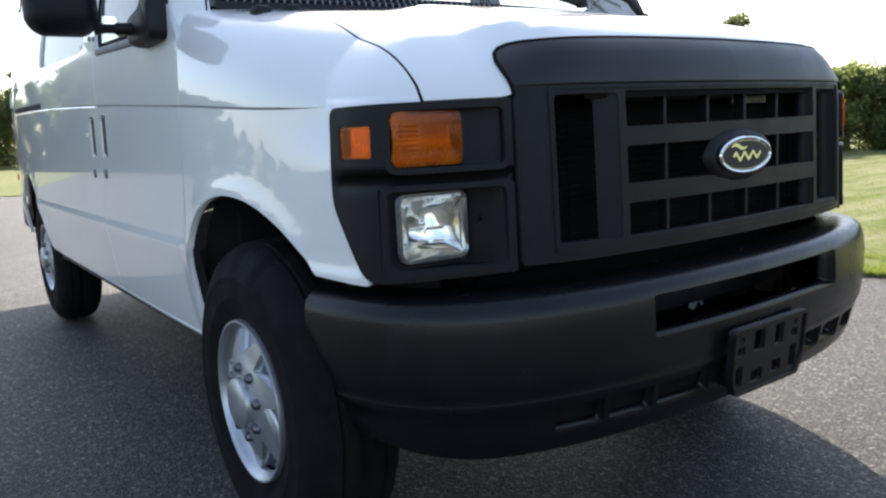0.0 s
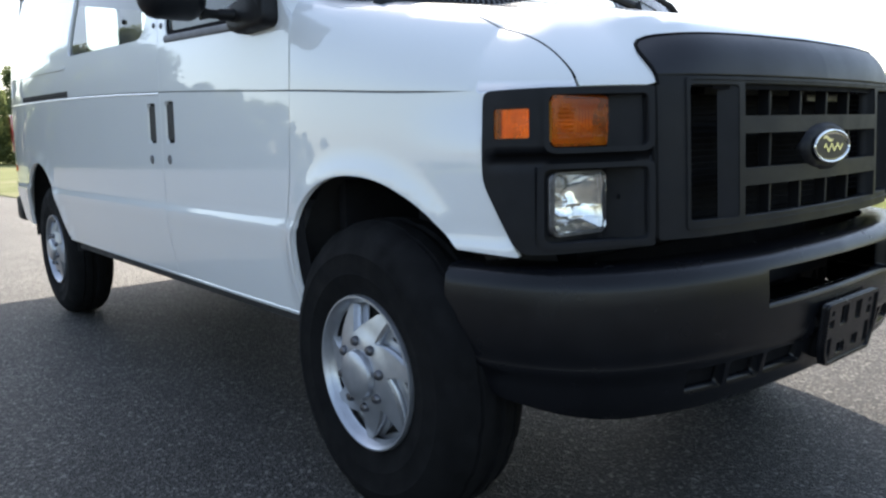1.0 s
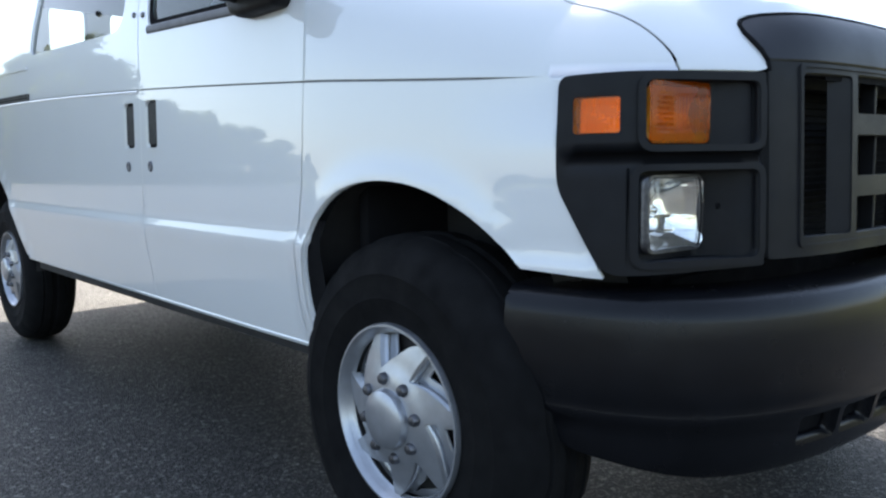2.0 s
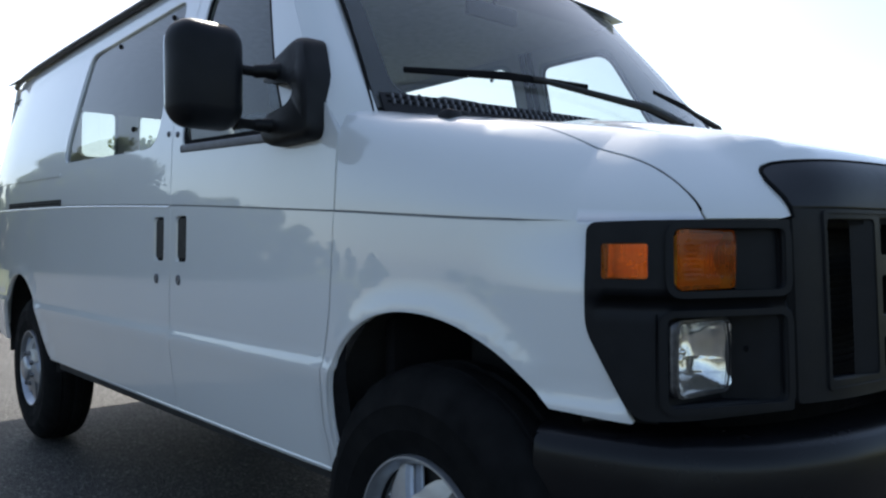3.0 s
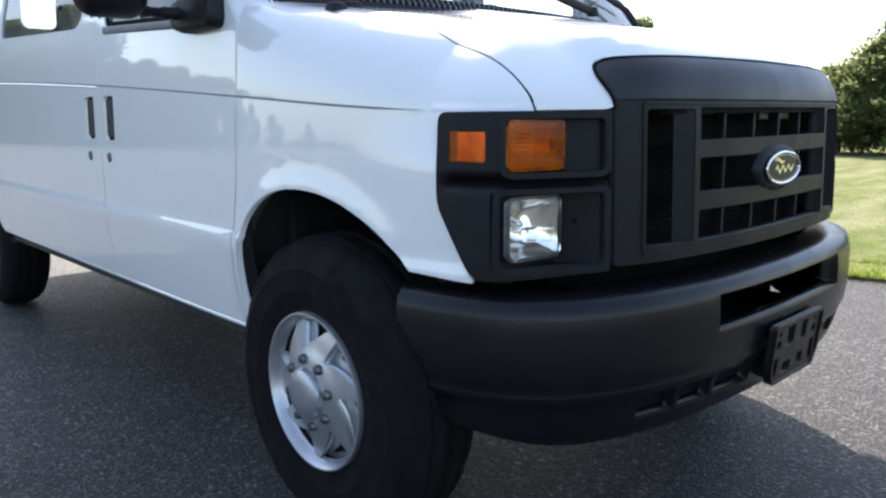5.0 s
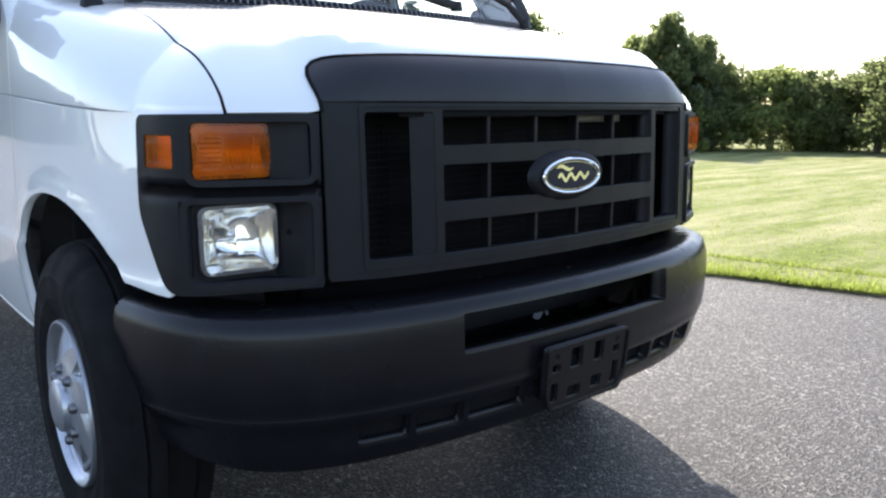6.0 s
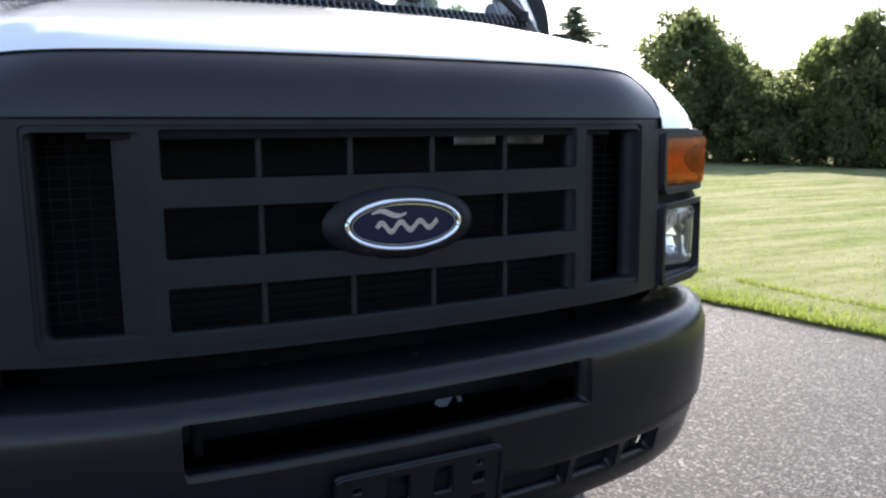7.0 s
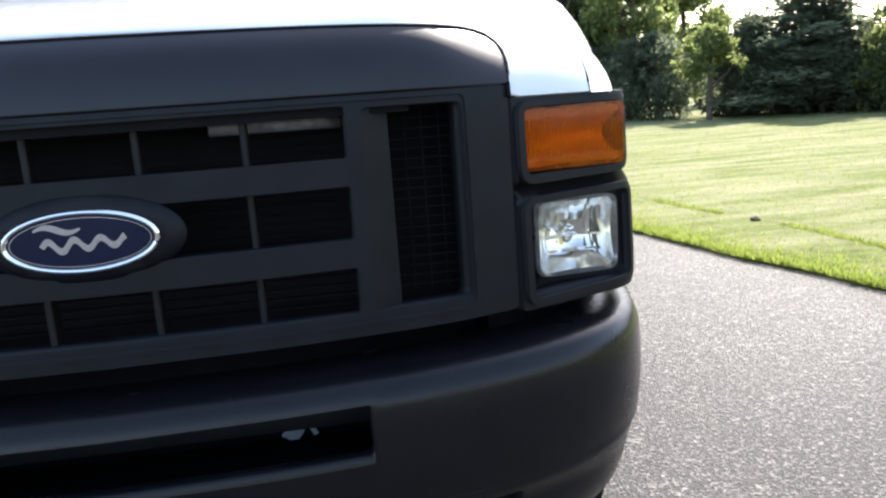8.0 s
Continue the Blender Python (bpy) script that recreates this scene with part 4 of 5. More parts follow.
# ---- van: lamps ----
S0, S1 = arc_at_x(0.622), plan_t[-1]
sa_ = lambda x: arc_at_x(x)
for sg in (-1, 1):
    on = on_nose(sg)
    s_in, s_out = S0 + 0.003, S1 - 0.002
    bez = rounded([(s_in, 0.756), (sa_(0.872) + 0.003, 0.748), (s_out - 0.003, 0.90), (s_out, 0.95), (s_out - 0.003, 1.096), (s_in, 1.098)], [0.006, 0.032, 0.05, 0.02, 0.022, 0.004])
    mk = rounded(rect(sa_(0.863), sa_(0.8865), 0.993, 1.058), 0.008)
    ts_l, ts_r = sa_(0.838), sa_(0.640)
    tsig = rounded(rect(ts_r, ts_l, 0.972, 1.083), 0.016)
    hl = rounded(rect(sa_(0.640), sa_(0.846), 0.772, 0.930), 0.022)

    def face(s, z, on=on):
        groove = -0.018 * np.exp(-((np.asarray(z) - 0.950) / 0.0095) ** 4) * np.clip((S1 - 0.012 - np.asarray(s)) / 0.03, 0, 1)
        lip = 0.0
        return on(s, z, groove + lip)
    bezel = sheet("lamp_bezel", bez, [mk, tsig, hl], face, PLASTIC, van, "dark grey plastic lamp surround", step=0.022, edge_step=0.014, thick=0.062, flip=sg < 0)
    # raised frames round the two lamp pockets
    for a0, a1, z0, z1 in ((ts_r, ts_l, 0.972, 1.083), (sa_(0.640), sa_(0.846), 0.772, 0.930)):
        sheet("lamp_frame", rounded(rect(a0 - 0.012, a1 + 0.012, z0 - 0.011, z1 + 0.010), 0.030), [rounded(rect(a0 + 0.001, a1 - 0.001, z0 + 0.001, z1 - 0.001), 0.016)],
              lambda s, z, on=on: on(s, z, 0.009), PLASTIC, bezel, step=0.03, edge_step=0.010, thick=0.015, flip=sg < 0)
    # amber side marker
    sheet("marker_lens", rounded(rect(sa_(0.863), sa_(0.8865), 0.994, 1.057), 0.007), [], lambda s, z, on=on: on(s, z, -0.003 + 0.0010 * np.sin(s * 2 * np.pi / 0.0085) * np.clip((0.022 - np.abs(np.asarray(z) - 1.0255)) / 0.005, 0, 1)), AMBER, bezel, "amber side marker lens", step=0.002, edge_step=0.004, thick=0.012, flip=sg < 0)
    sheet("marker_back", rect(sa_(0.864), sa_(0.886), 0.996, 1.055), [], lambda s, z, on=on: on(s, z, -0.016), REFLECT, bezel, step=0.03, flip=sg < 0)
    # the lamps stand square to the front behind the wrapped surround
    def flat(x, z, out=0.0, sg=sg):
        x = np.asarray(x, float)
        return sg * x, 0.2145 + 0.20 * (x - 0.69) - out, np.asarray(z, float) + 0 * x

    def deep(x, z, out=0.0, sg=sg):
        x = np.asarray(x, float)
        return sg * x, 0.246 + 0.12 * (x - 0.68) - out, np.asarray(z, float) + 0 * x

    # a slanted wall leads from the surround's inner edge back to the lamp
    def slant(x, z, foot, out, flat=flat, on=on):
        x, z = np.asarray(x, float), np.asarray(z, float)
        f = np.clip((x - 0.640) / (foot - 0.640), 0, 1)
        fx, fy, fz = flat(x, z, out)
        return fx, f * fy + (1 - f) * (on(0 * x + sa_(0.640), z, 0.0)[1] + 0.012), fz
    sheet("pocket_floor", rect(0.634, 0.862, 0.768, 0.934), [rounded(rect(0.682, 0.826, 0.788, 0.917), 0.018)], lambda x, z, slant=slant, deep=deep: slant(x, z, 0.680, -0.006, deep), PLASTIC, bezel, step=0.012, flip=sg < 0)
    # turn signal: fluted amber lens over a dished reflector
    t1 = 0.841

    def fluted(x, z, flat=flat, wide=sg > 0):
        if wide:
            return flat(x, z, 0.006 + 0.0020 * np.sin(x * 2 * np.pi / 0.0072) * np.clip((0.034 - np.abs(z - 1.027)) / 0.006, 0, 1) + 0.0015 * (1 - ((z - 1.027) / 0.045) ** 2))
        mid = np.clip((0.034 - np.abs(z - 1.027)) / 0.010, 0, 1)
        fl = 0.0026 * np.sin(x * 2 * np.pi / 0.0080) * np.clip((0.052 - np.abs(x - 0.738)) / 0.008, 0, 1) * mid
        fl = fl + 0.0017 * np.cos((z - 1.027) * 2 * np.pi / 0.0090) * np.clip((0.022 - np.abs(x - 0.810)) / 0.008, 0, 1) * mid
        return flat(x, z, 0.004 - 0.010 * np.clip((0.70 - x) / 0.05, 0, 1) + fl + 0.0015 * (1 - ((z - 1.027) / 0.045) ** 2))
    if sg < 0:
        sheet("signal_end", rect(0.636, 0.6995, 0.972, 1.083), [], lambda x, z, slant=slant: slant(x, z, 0.698, 0.002), PLASTIC, bezel, step=0.01, edge_step=0.006, flip=sg < 0)
    sheet("turn_signal", rounded(rect(0.700 if sg < 0 else 0.645, t1, 0.975, 1.080), 0.010), [], fluted, AMBER, bezel, "amber fluted turn signal lens", step=0.0018, edge_step=0.004, thick=0.006, flip=sg < 0)

    def cup(x, z, flat=flat):
        r = np.hypot((x - 0.757) / 0.085, (z - 1.027) / 0.05)
        return flat(x, z, -0.055 + 0.030 * np.clip(r, 0, 1.3) ** 2)
    sheet("signal_reflector", rounded(rect(0.697 if sg < 0 else 0.650, 0.838, 0.980, 1.074), 0.012), [], cup, SIGNAL_BACK, bezel, step=0.012, flip=sg < 0)
    sheet("signal_box", rect(0.636, 0.846, 0.974, 1.080), [], lambda x, z, flat=flat, sg=sg: flat(x, z, -0.014 - 0.048 * (x > 0.70) - (0.05 if sg > 0 else 0.0)), TRIM, bezel, "black smoked filler", step=0.03, flip=sg < 0)
    # headlamp: dished reflector, bulb hood and ribbed clear lens
    h0, h1, hz0, hz1 = 0.681, 0.827, 0.788, 0.917
    hc, hm = (h0 + h1) / 2, (hz0 + hz1) / 2

    def dish(x, z, flat=deep):
        r = np.hypot((x - hc) / (h1 - h0) * 2, (z - hm) / (hz1 - hz0) * 2)
        cx, cz = np.floor((x - h0) / 0.0115), np.floor((z - hz0) / 0.028)
        up = np.clip((z - hm) / 0.02 + 0.5, 0, 1)
        facet = (0.10 + 0.22 * up) * np.sin(cx * 12.9 + cz * 7.7) * (x - h0 - (cx + 0.5) * 0.0115) + 0.09 * np.sin(cx * 5.3 + cz * 19.1 + 1) * (z - hz0 - (cz + 0.5) * 0.028) + 0.004 * np.sin((x - h0) * 75 + 1) * np.cos((z - hz0) * 60)
        edge = np.maximum(np.abs(x - hc) / (h1 - h0), np.abs(z - hm) / (hz1 - hz0)) * 2
        return flat(x, z, -0.048 + 0.034 * np.clip(r, 0, 1.35) ** 2 / 1.8 + facet * (1 - np.clip(edge, 0, 1) ** 3) + 0.034 * np.clip(edge, 0, 1) ** 5)
    sheet("headlamp", rounded(rect(h0, h1, hz0, hz1), 0.018), [], dish, REFLECT, bezel, "silver dished headlamp reflector", step=0.0038, edge_step=0.01, flip=sg < 0)

    def lens(x, z, flat=deep):
        c = 0.012 * (1 - ((x - hc) / (h1 - h0) * 2) ** 2 * 0.5 - ((z - hm) / (hz1 - hz0) * 2) ** 2 * 0.5)
        side = np.clip(np.abs(x - hc) / (h1 - h0) * 2 - 0.35, 0, 1) * 2
        flute = 0.0012 * np.minimum(side, 1) * np.sin(x * 2 * np.pi / 0.006)
        return flat(x, z, 0.012 + c + flute)
    sheet("headlamp_lens", rounded(rect(h0, h1, hz0, hz1), 0.018), [], lens, LAMPGLASS, bezel, "clear ribbed headlamp lens", step=0.004, edge_step=0.006, flip=sg < 0)
    sheet("lens_edge", rounded(rect(h0 - 0.004, h1 + 0.004, hz0 - 0.004, hz1 + 0.004), 0.021), [rounded(rect(h0 + 0.002, h1 - 0.002, hz0 + 0.002, hz1 - 0.002), 0.017)], lambda x, z, flat=deep: flat(x, z, 0.012), LUG, bezel, step=0.03, edge_step=0.01, thick=0.022, flip=sg < 0)
    bm = bmesh.new()
    bmesh.ops.create_uvsphere(bm, u_segments=16, v_segments=10, radius=0.009, matrix=Matrix.Translation((sg * hc, 0.290, hm + 0.004)))
    part("bulb_hood", bm, CHROME, bezel)
    bm = bmesh.new()
    lathe(bm, [(0, 0.006), (0.004, 0.005), (0.005, 0.0004)], 10)
    bmesh.ops.transform(bm, matrix=Matrix.Translation((sg * 0.664, float(slant(0.664, 0.862, 0.680, -0.006, deep)[1]) - 0.002, 0.862)) @ Matrix.Rotation(-math.pi / 2, 4, 'Z'), verts=bm.verts)
    part("aiming_screw", bm, RECESS, bezel)

# ---- van: bumper ----
BX = [0, 0.2, 0.365, 0.55, 0.70, 0.79, 0.852, 0.892, 0.916, 0.936]
BY = [-0.006, 0.000, 0.013, 0.045, 0.098, 0.156, 0.228, 0.308, 0.390, 0.490]
bt = np.r_[0, np.cumsum(np.hypot(np.diff(BX), np.diff(BY)))]
bpx, bpy_ = pchip(bt, BX), pchip(bt, BY)


def on_bumper(s, z, out=0.0):
    """s: signed length along the bumper's plan from the middle."""
    s = np.asarray(s, float)
    a, sg = np.abs(s), np.where(np.asarray(s) < 0, -1.0, 1.0)
    x, y = bpx(a), bpy_(a)
    tx, ty = bpx(a + 2e-3) - bpx(a - 2e-3), bpy_(a + 2e-3) - bpy_(a - 2e-3)
    ln = np.hypot(tx, ty) + 1e-12
    o = out + 0 * a
    return sg * (x + ty / ln * o), y - tx / ln * o, np.asarray(z, float) + 0 * a


FACE = pchip([0.36, 0.375, 0.40, 0.44, 0.475, 0.487, 0.493, 0.4975, 0.501, 0.505, 0.53, 0.60, 0.66, 0.690, 0.705, 0.714], [-0.070, -0.052, -0.037, -0.026, -0.018, -0.010, -0.0005, -0.001, -0.005, -0.0055, -0.002, 0.002, 0.0, -0.005, -0.014, -0.030])
b_face = lambda s, z: on_bumper(s, z, FACE(z))
BS = float(bt[-1])
arc_b = lambda x: float(np.interp(x, bpx(np.linspace(0, BS, 500)), np.linspace(0, BS, 500)))
inlet = rounded(rect(-arc_b(0.366), arc_b(0.366), 0.590, 0.680), 0.008)
face_loop = rounded([(-BS, 0.5050), (BS, 0.5050), (BS, 0.704), (-BS, 0.704)], [0.03, 0.03, 0.012, 0.012])
bumper = sheet("front_bumper", face_loop, [inlet], b_face, BUMPER, van, "dark grey plastic front bumper", step=0.03, edge_step=0.02, thick=0.05)
# rounded top shelf
def shelf(s, d):
    s, d = np.asarray(s, float), np.asarray(d, float)
    out = -0.0128 - d
    z = 0.7034 + 0.018 * (1 - np.exp(-d / 0.018)) - 0.03 * d
    return on_bumper(s, z, out)


sheet("bumper_top", rect(-BS, BS, 0, 0.115), [], shelf, BUMPER, bumper, step=0.03, edge_step=0.02, extra=[(s, d) for s in np.arange(-BS, BS, 0.035) for d in (0.006, 0.013, 0.022, 0.035, 0.06, 0.09)])
# lower valance with its slots
v_slots = []
for sg in (-1, 1):
    for x0, x1 in ((0.165, 0.335), (0.350, 0.470), (0.485, 0.60)):
        a, b = sorted((sg * arc_b(x0), sg * arc_b(x1)))
        v_slots.append(rounded(rect(a, b, 0.420, 0.480), 0.010, 3))
ve = BS * 0.985
v_loop = rounded([(-ve * 0.93, 0.420), (-ve * 0.70, 0.376), (ve * 0.70, 0.376), (ve * 0.93, 0.420), (ve, 0.5046), (-ve, 0.5046)], [0.05, 0.1, 0.1, 0.05, 0.01, 0.01])
sheet("valance", v_loop, v_slots, b_face, BUMPER, bumper, "dark grey lower valance with slots", step=0.03, edge_step=0.016, thick=0.035)
for x0, x1 in ((-0.66, -0.335), (-0.32, 0.34), (0.355, 0.475)):
    sheet("slot_back", rect(math.copysign(arc_b(abs(x0)), x0), math.copysign(arc_b(abs(x1)), x1), 0.415, 0.482), [], lambda s, z: on_bumper(s, z, FACE(z) - 0.034), RECESS, bumper, step=0.05)
bm = bmesh.new()
box(bm, (-0.56, 0.36, 0.42), (0.56, 0.40, 0.698), 0.01)
box(bm, (-0.56, 0.075, 0.478), (0.56, 0.37, 0.490), 0.004)
part("bumper_beam", bm, RECESS, bumper)
bm = bmesh.new()
box(bm, (-0.339, 0.130, 0.575), (-0.321, 0.150, 0.665), 0.004)
part("beam_bracket", bm, RECESS, bumper)

for x, z, t in ((0.222, 0.507, 0.62), (0.254, 0.513, -0.45)):
    bm = bmesh.new()
    box(bm, (-0.016, -0.001, -0.020), (0.016, 0.001, 0.020), 0.0006, 1)
    bmesh.ops.transform(bm, matrix=Matrix.Translation((x, 0.348, z)) @ Matrix.Rotation(t, 4, 'Y') @ Matrix.Diagonal((1 if t > 0 else 0.3, 1, 1, 1)), verts=bm.verts)
    part("beam_clip", bm, LINER, bumper, "bright metal clip")
bm = bmesh.new()
box(bm, (0.16, 0.185, 1.070), (0.36, 0.20, 1.094), 0.003)
part("radiator_bracket", bm, LUG, van, "pale metal bracket behind the grille")

# added silver tab: stands in for sunlit ground glimpsed between bumper and lamp
bm = bmesh.new()
box(bm, (0.838, 0.486, 0.630), (0.874, 0.490, 0.640), 0.001, 1)
part("gap_light_tab", bm, SILVER, van, "pale tab in place of sunlit ground seen through the gap")

# number plate bracket without a plate
pl_out = rounded([(-0.128, 0.405), (0.131, 0.405), (0.150, 0.450), (0.152, 0.566), (-0.149, 0.566), (-0.147, 0.450)], 0.012)
ph = [rect(-0.128, -0.100, 0.500, 0.522), rect(-0.122, -0.106, 0.532, 0.546), rect(-0.066, -0.022, 0.500, 0.552), rect(0.020, 0.056, 0.500, 0.552), rect(0.092, 0.118, 0.505, 0.527),
      rect(0.098, 0.112, 0.537, 0.550), rect(-0.128, -0.102, 0.425, 0.475), rect(-0.068, -0.020, 0.424, 0.455), rect(0.018, 0.056, 0.430, 0.462), rect(0.092, 0.120, 0.425, 0.485)]
bracket = sheet("plate_bracket", pl_out, [rounded(h, 0.003, 2) for h in ph], lambda a, b: (a, -0.022 - 0.10 * (b - 0.485), b), BUMPER, van, "dark grey plastic plate bracket with square holes, no plate fitted", step=0.02, edge_step=0.01, thick=0.016)
sheet("bracket_rim", pl_out, [rounded([(-0.121, 0.412), (0.124, 0.412), (0.143, 0.452), (0.145, 0.559), (-0.142, 0.559), (-0.140, 0.452)], 0.010)], lambda a, b: (a, -0.027 - 0.10 * (b - 0.485), b), BUMPER, bracket, step=0.03, edge_step=0.01, thick=0.008)
bm = bmesh.new()
box(bm, (-0.12, -0.002, 0.42), (0.12, 0.03, 0.55), 0.006)
part("bracket_foot", bm, RECESS, bracket)

# ---- van: wheels ----
TYRE_R = 0.398
tread = [(-0.112, 0.350), (-0.099, 0.372), (-0.081, 0.386), (-0.058, 0.394), (-0.052, 0.387), (-0.046, 0.396), (-0.016, TYRE_R), (-0.010, 0.389), (0.0, 0.389), (0.010, 0.389), (0.016, TYRE_R), (0.046, 0.396), (0.052, 0.387), (0.058, 0.394), (0.081, 0.386), (0.099, 0.372), (0.112, 0.350)]
tyre_profile = [(-0.095, 0.200), (-0.106, 0.207), (-0.118, 0.240), (-0.121, 0.255), (-0.1235, 0.262), (-0.1225, 0.268), (-0.125, 0.290), (-0.1235, 0.310), (-0.125, 0.315), (-0.120, 0.332)] + tread + [(0.120, 0.332), (0.125, 0.31), (0.12, 0.25), (0.10, 0.200)]
nseg = 144


def blocks(i, k):
    x = tyre_profile[i][0]
    if 10 <= i <= 26 and abs(x) > 0.040:
        return -0.004 if (k // 2) % 4 == (0 if x > 0 else 2) else 0.0
    if 10 <= i <= 26 and abs(x) > 0.012:
        return -0.004 if (k // 2) % 5 == 1 else 0.0
    return 0.0


def tyre_mesh():
    bm = bmesh.new()
    lathe(bm, tyre_profile, nseg, blocks)
    return bm


def ring_loop(r, n=110):
    return [(r * math.cos(2 * math.pi * i / n), r * math.sin(2 * math.pi * i / n)) for i in range(n)]


def wheel_cover(wheel):
    """Silver cover: a star of seven swept petals over a stepped floor with dark openings, and a dished rim. Its outside faces -x."""
    nv = 7
    at = lambda r, t: (r * math.cos(2 * math.pi * t / nv), r * math.sin(2 * math.pi * t / nv))
    dome = pchip([0, 0.050, 0.070, 0.095, 0.120, 0.150, 0.172, 0.190], [-0.128, -0.128, -0.127, -0.122, -0.114, -0.107, -0.101, -0.096])
    star = []
    for k in range(nv):
        star += rounded([at(0.187, k - 0.10), at(0.187, k - 0.005), at(0.150, k - 0.02), at(0.108, k - 0.01), at(0.127, k + 0.30), at(0.151, k + 0.58), at(0.187, k + 0.875)], [0.003, 0.004, 0.01, 0.007, 0.03, 0.03, 0.004], 3)
    polar = [at(r, k * nv / 84.0 + (0.04 if j % 2 else 0)) for j, r in enumerate((0.075, 0.09, 0.102, 0.112, 0.122, 0.132, 0.142, 0.152, 0.162, 0.172, 0.181)) for k in range(84)]
    cover = sheet("wheel_cover", star, [], lambda y, z: (dome(np.hypot(y, z)), y, z), SILVER, wheel, "silver wheel cover with swept petals", step=0.02, edge_step=0.006, thick=0.034, extra=polar + [at(0.03, k) for k in range(7)], flip=True)
    # a sunken floor behind the petals, with an opening beside each swept edge
    hole = [rounded([at(0.128, k + 0.13), at(0.184, k + 0.08), at(0.184, k + 0.83), at(0.153, k + 0.48)], 0.004, 2) for k in range(nv)]
    sheet("cover_floor", ring_loop(0.188), [ring_loop(0.100)] + hole, lambda y, z: (-0.084 + 0.016 * np.clip((np.hypot(y, z) - 0.12) / 0.06, 0, 1), y, z), SILVER, cover, step=0.02, edge_step=0.007, thick=0.012, extra=[at(r, k * nv / 120.0) for r in (0.110, 0.122, 0.134, 0.146, 0.158, 0.170, 0.180) for k in range(120)], flip=True)
    dish = pchip([0.182, 0.188, 0.194, 0.200, 0.204], [-0.088, -0.098, -0.107, -0.112, -0.110])
    sheet("cover_rim", ring_loop(0.204), [ring_loop(0.182)], lambda y, z: (dish(np.hypot(y, z)), y, z), SILVER, cover, step=0.01, edge_step=0.01, thick=0.01, extra=[at(r, k * nv / 120.0) for r in (0.187, 0.191, 0.195, 0.199) for k in range(120)], flip=True)
    return cover


def build_wheel():
    hub = bmesh.new()
    lathe(hub, [(-0.050, 0.02), (-0.050, 0.185), (-0.085, 0.198), (-0.100, 0.205), (-0.103, 0.209), (-0.098, 0.213), (-0.09, 0.206), (0.09, 0.200), (0.10, 0.212)], 72)
    wheel = part("wheel", hub, UNDER, None, "dark steel wheel")
    part("tyre", tyre_mesh(), RUBBER, wheel, "black all-season tyre", smooth=24)
    wheel_cover(wheel)
    bm = bmesh.new()
    lathe(bm, [(-0.110, 0.067), (-0.132, 0.0665), (-0.143, 0.063), (-0.149, 0.053), (-0.1525, 0.034), (-0.1535, 0.014), (-0.1537, 0.0006)], 40)
    part("center_cap", bm, SILVER, wheel, "smooth domed silver cap")
    for k in range(8):
        bm = bmesh.new()
        lathe(bm, [(-0.112, 0.0145), (-0.129, 0.0135), (-0.135, 0.010), (-0.137, 0.0005)], 12)
        a = radians(k * 45 + 14)
        bmesh.ops.transform(bm, matrix=Matrix.Translation((0, 0.087 * math.cos(a), 0.087 * math.sin(a))), verts=bm.verts)
        part("lug_nut", bm, LUG, wheel)
    lip = bmesh.new()
    lathe(lip, [(-0.104, 0.190), (-0.114, 0.195), (-0.1195, 0.200), (-0.119, 0.2045), (-0.109, 0.2075), (-0.09, 0.205)], 90)
    part("cover_lip", lip, SILVER, wheel)
    return wheel


FRONT_Y, REAR_Y, WHEEL_X = 0.788, 4.17, 0.856
first = build_wheel()
for sg, y, turn in ((-1, FRONT_Y, 20), (1, FRONT_Y, 70), (-1, REAR_Y, 5), (1, REAR_Y, 110)):
    m = Matrix.Translation((sg * (WHEEL_X if y < 1 else 0.815) - (0.09 if sg > 0 else 0), y, TYRE_R)) @ Matrix.Rotation((0 if sg < 0 else math.pi) + (radians(-0.5) if y < 1 and sg < 0 else 0), 4, 'Z') @ Matrix.Rotation(radians(turn), 4, 'X')
    w = first if (sg, y) == (-1, FRONT_Y) else copy_thing(first, m)
    w.matrix_basis = m
    w.parent = van
    w.matrix_parent_inverse = van.matrix_basis.inverted()

# wheel housings and underside
for sg in (-1, 1):
    for y0, y1, zt in ((0.40, 1.16, 0.93), (3.62, 4.70, 0.94)):
        bm = bmesh.new()
        n = 18
        cy, ry = (y0 + y1) / 2, (y1 - y0) / 2
        rings = []
        for x in (1, 0.62):
            rings.append([bm.verts.new((sg * (x if x < 1 else float(FLANK(cy - ry * math.cos(math.pi * i / n))) - 0.045), cy - ry * math.cos(math.pi * i / n), 0.44 + (zt - 0.42) * math.sin(math.pi * i / n) ** 0.7)) for i in range(n + 1)])
        for i in range(n):
            bm.faces.new((rings[0][i], rings[0][i + 1], rings[1][i + 1], rings[1][i]))
        bm.faces.new(rings[1])
        part("wheel_housing", bm, UNDER, van)
bm = bmesh.new()
box(bm, (-0.90, 1.16, 0.50), (0.90, 3.62, 0.56), 0.01)
part("floor_pan", bm, UNDER, van)
for sg in (-1, 1):
    bm = bmesh.new()
    box(bm, (sg * 0.925 - 0.004, 1.17, 0.458), (sg * 0.925 + 0.004, 3.60, 0.51), 0.002, 1)
    part("sill_flange", bm, UNDER, van)
bm = bmesh.new()
box(bm, (-0.62, 0.30, 0.525), (0.62, 5.2, 0.60), 0.01)
part("underbody", bm, UNDER, van, "black chassis and floor")
for sg in (-1, 1):
    bm = bmesh.new()
    box(bm, (sg * 0.46 - 0.04, 0.35, 0.40), (sg * 0.46 + 0.04, 5.1, 0.52), 0.01)
    part("chassis_rail", bm, UNDER, van)
bm = bmesh.new()
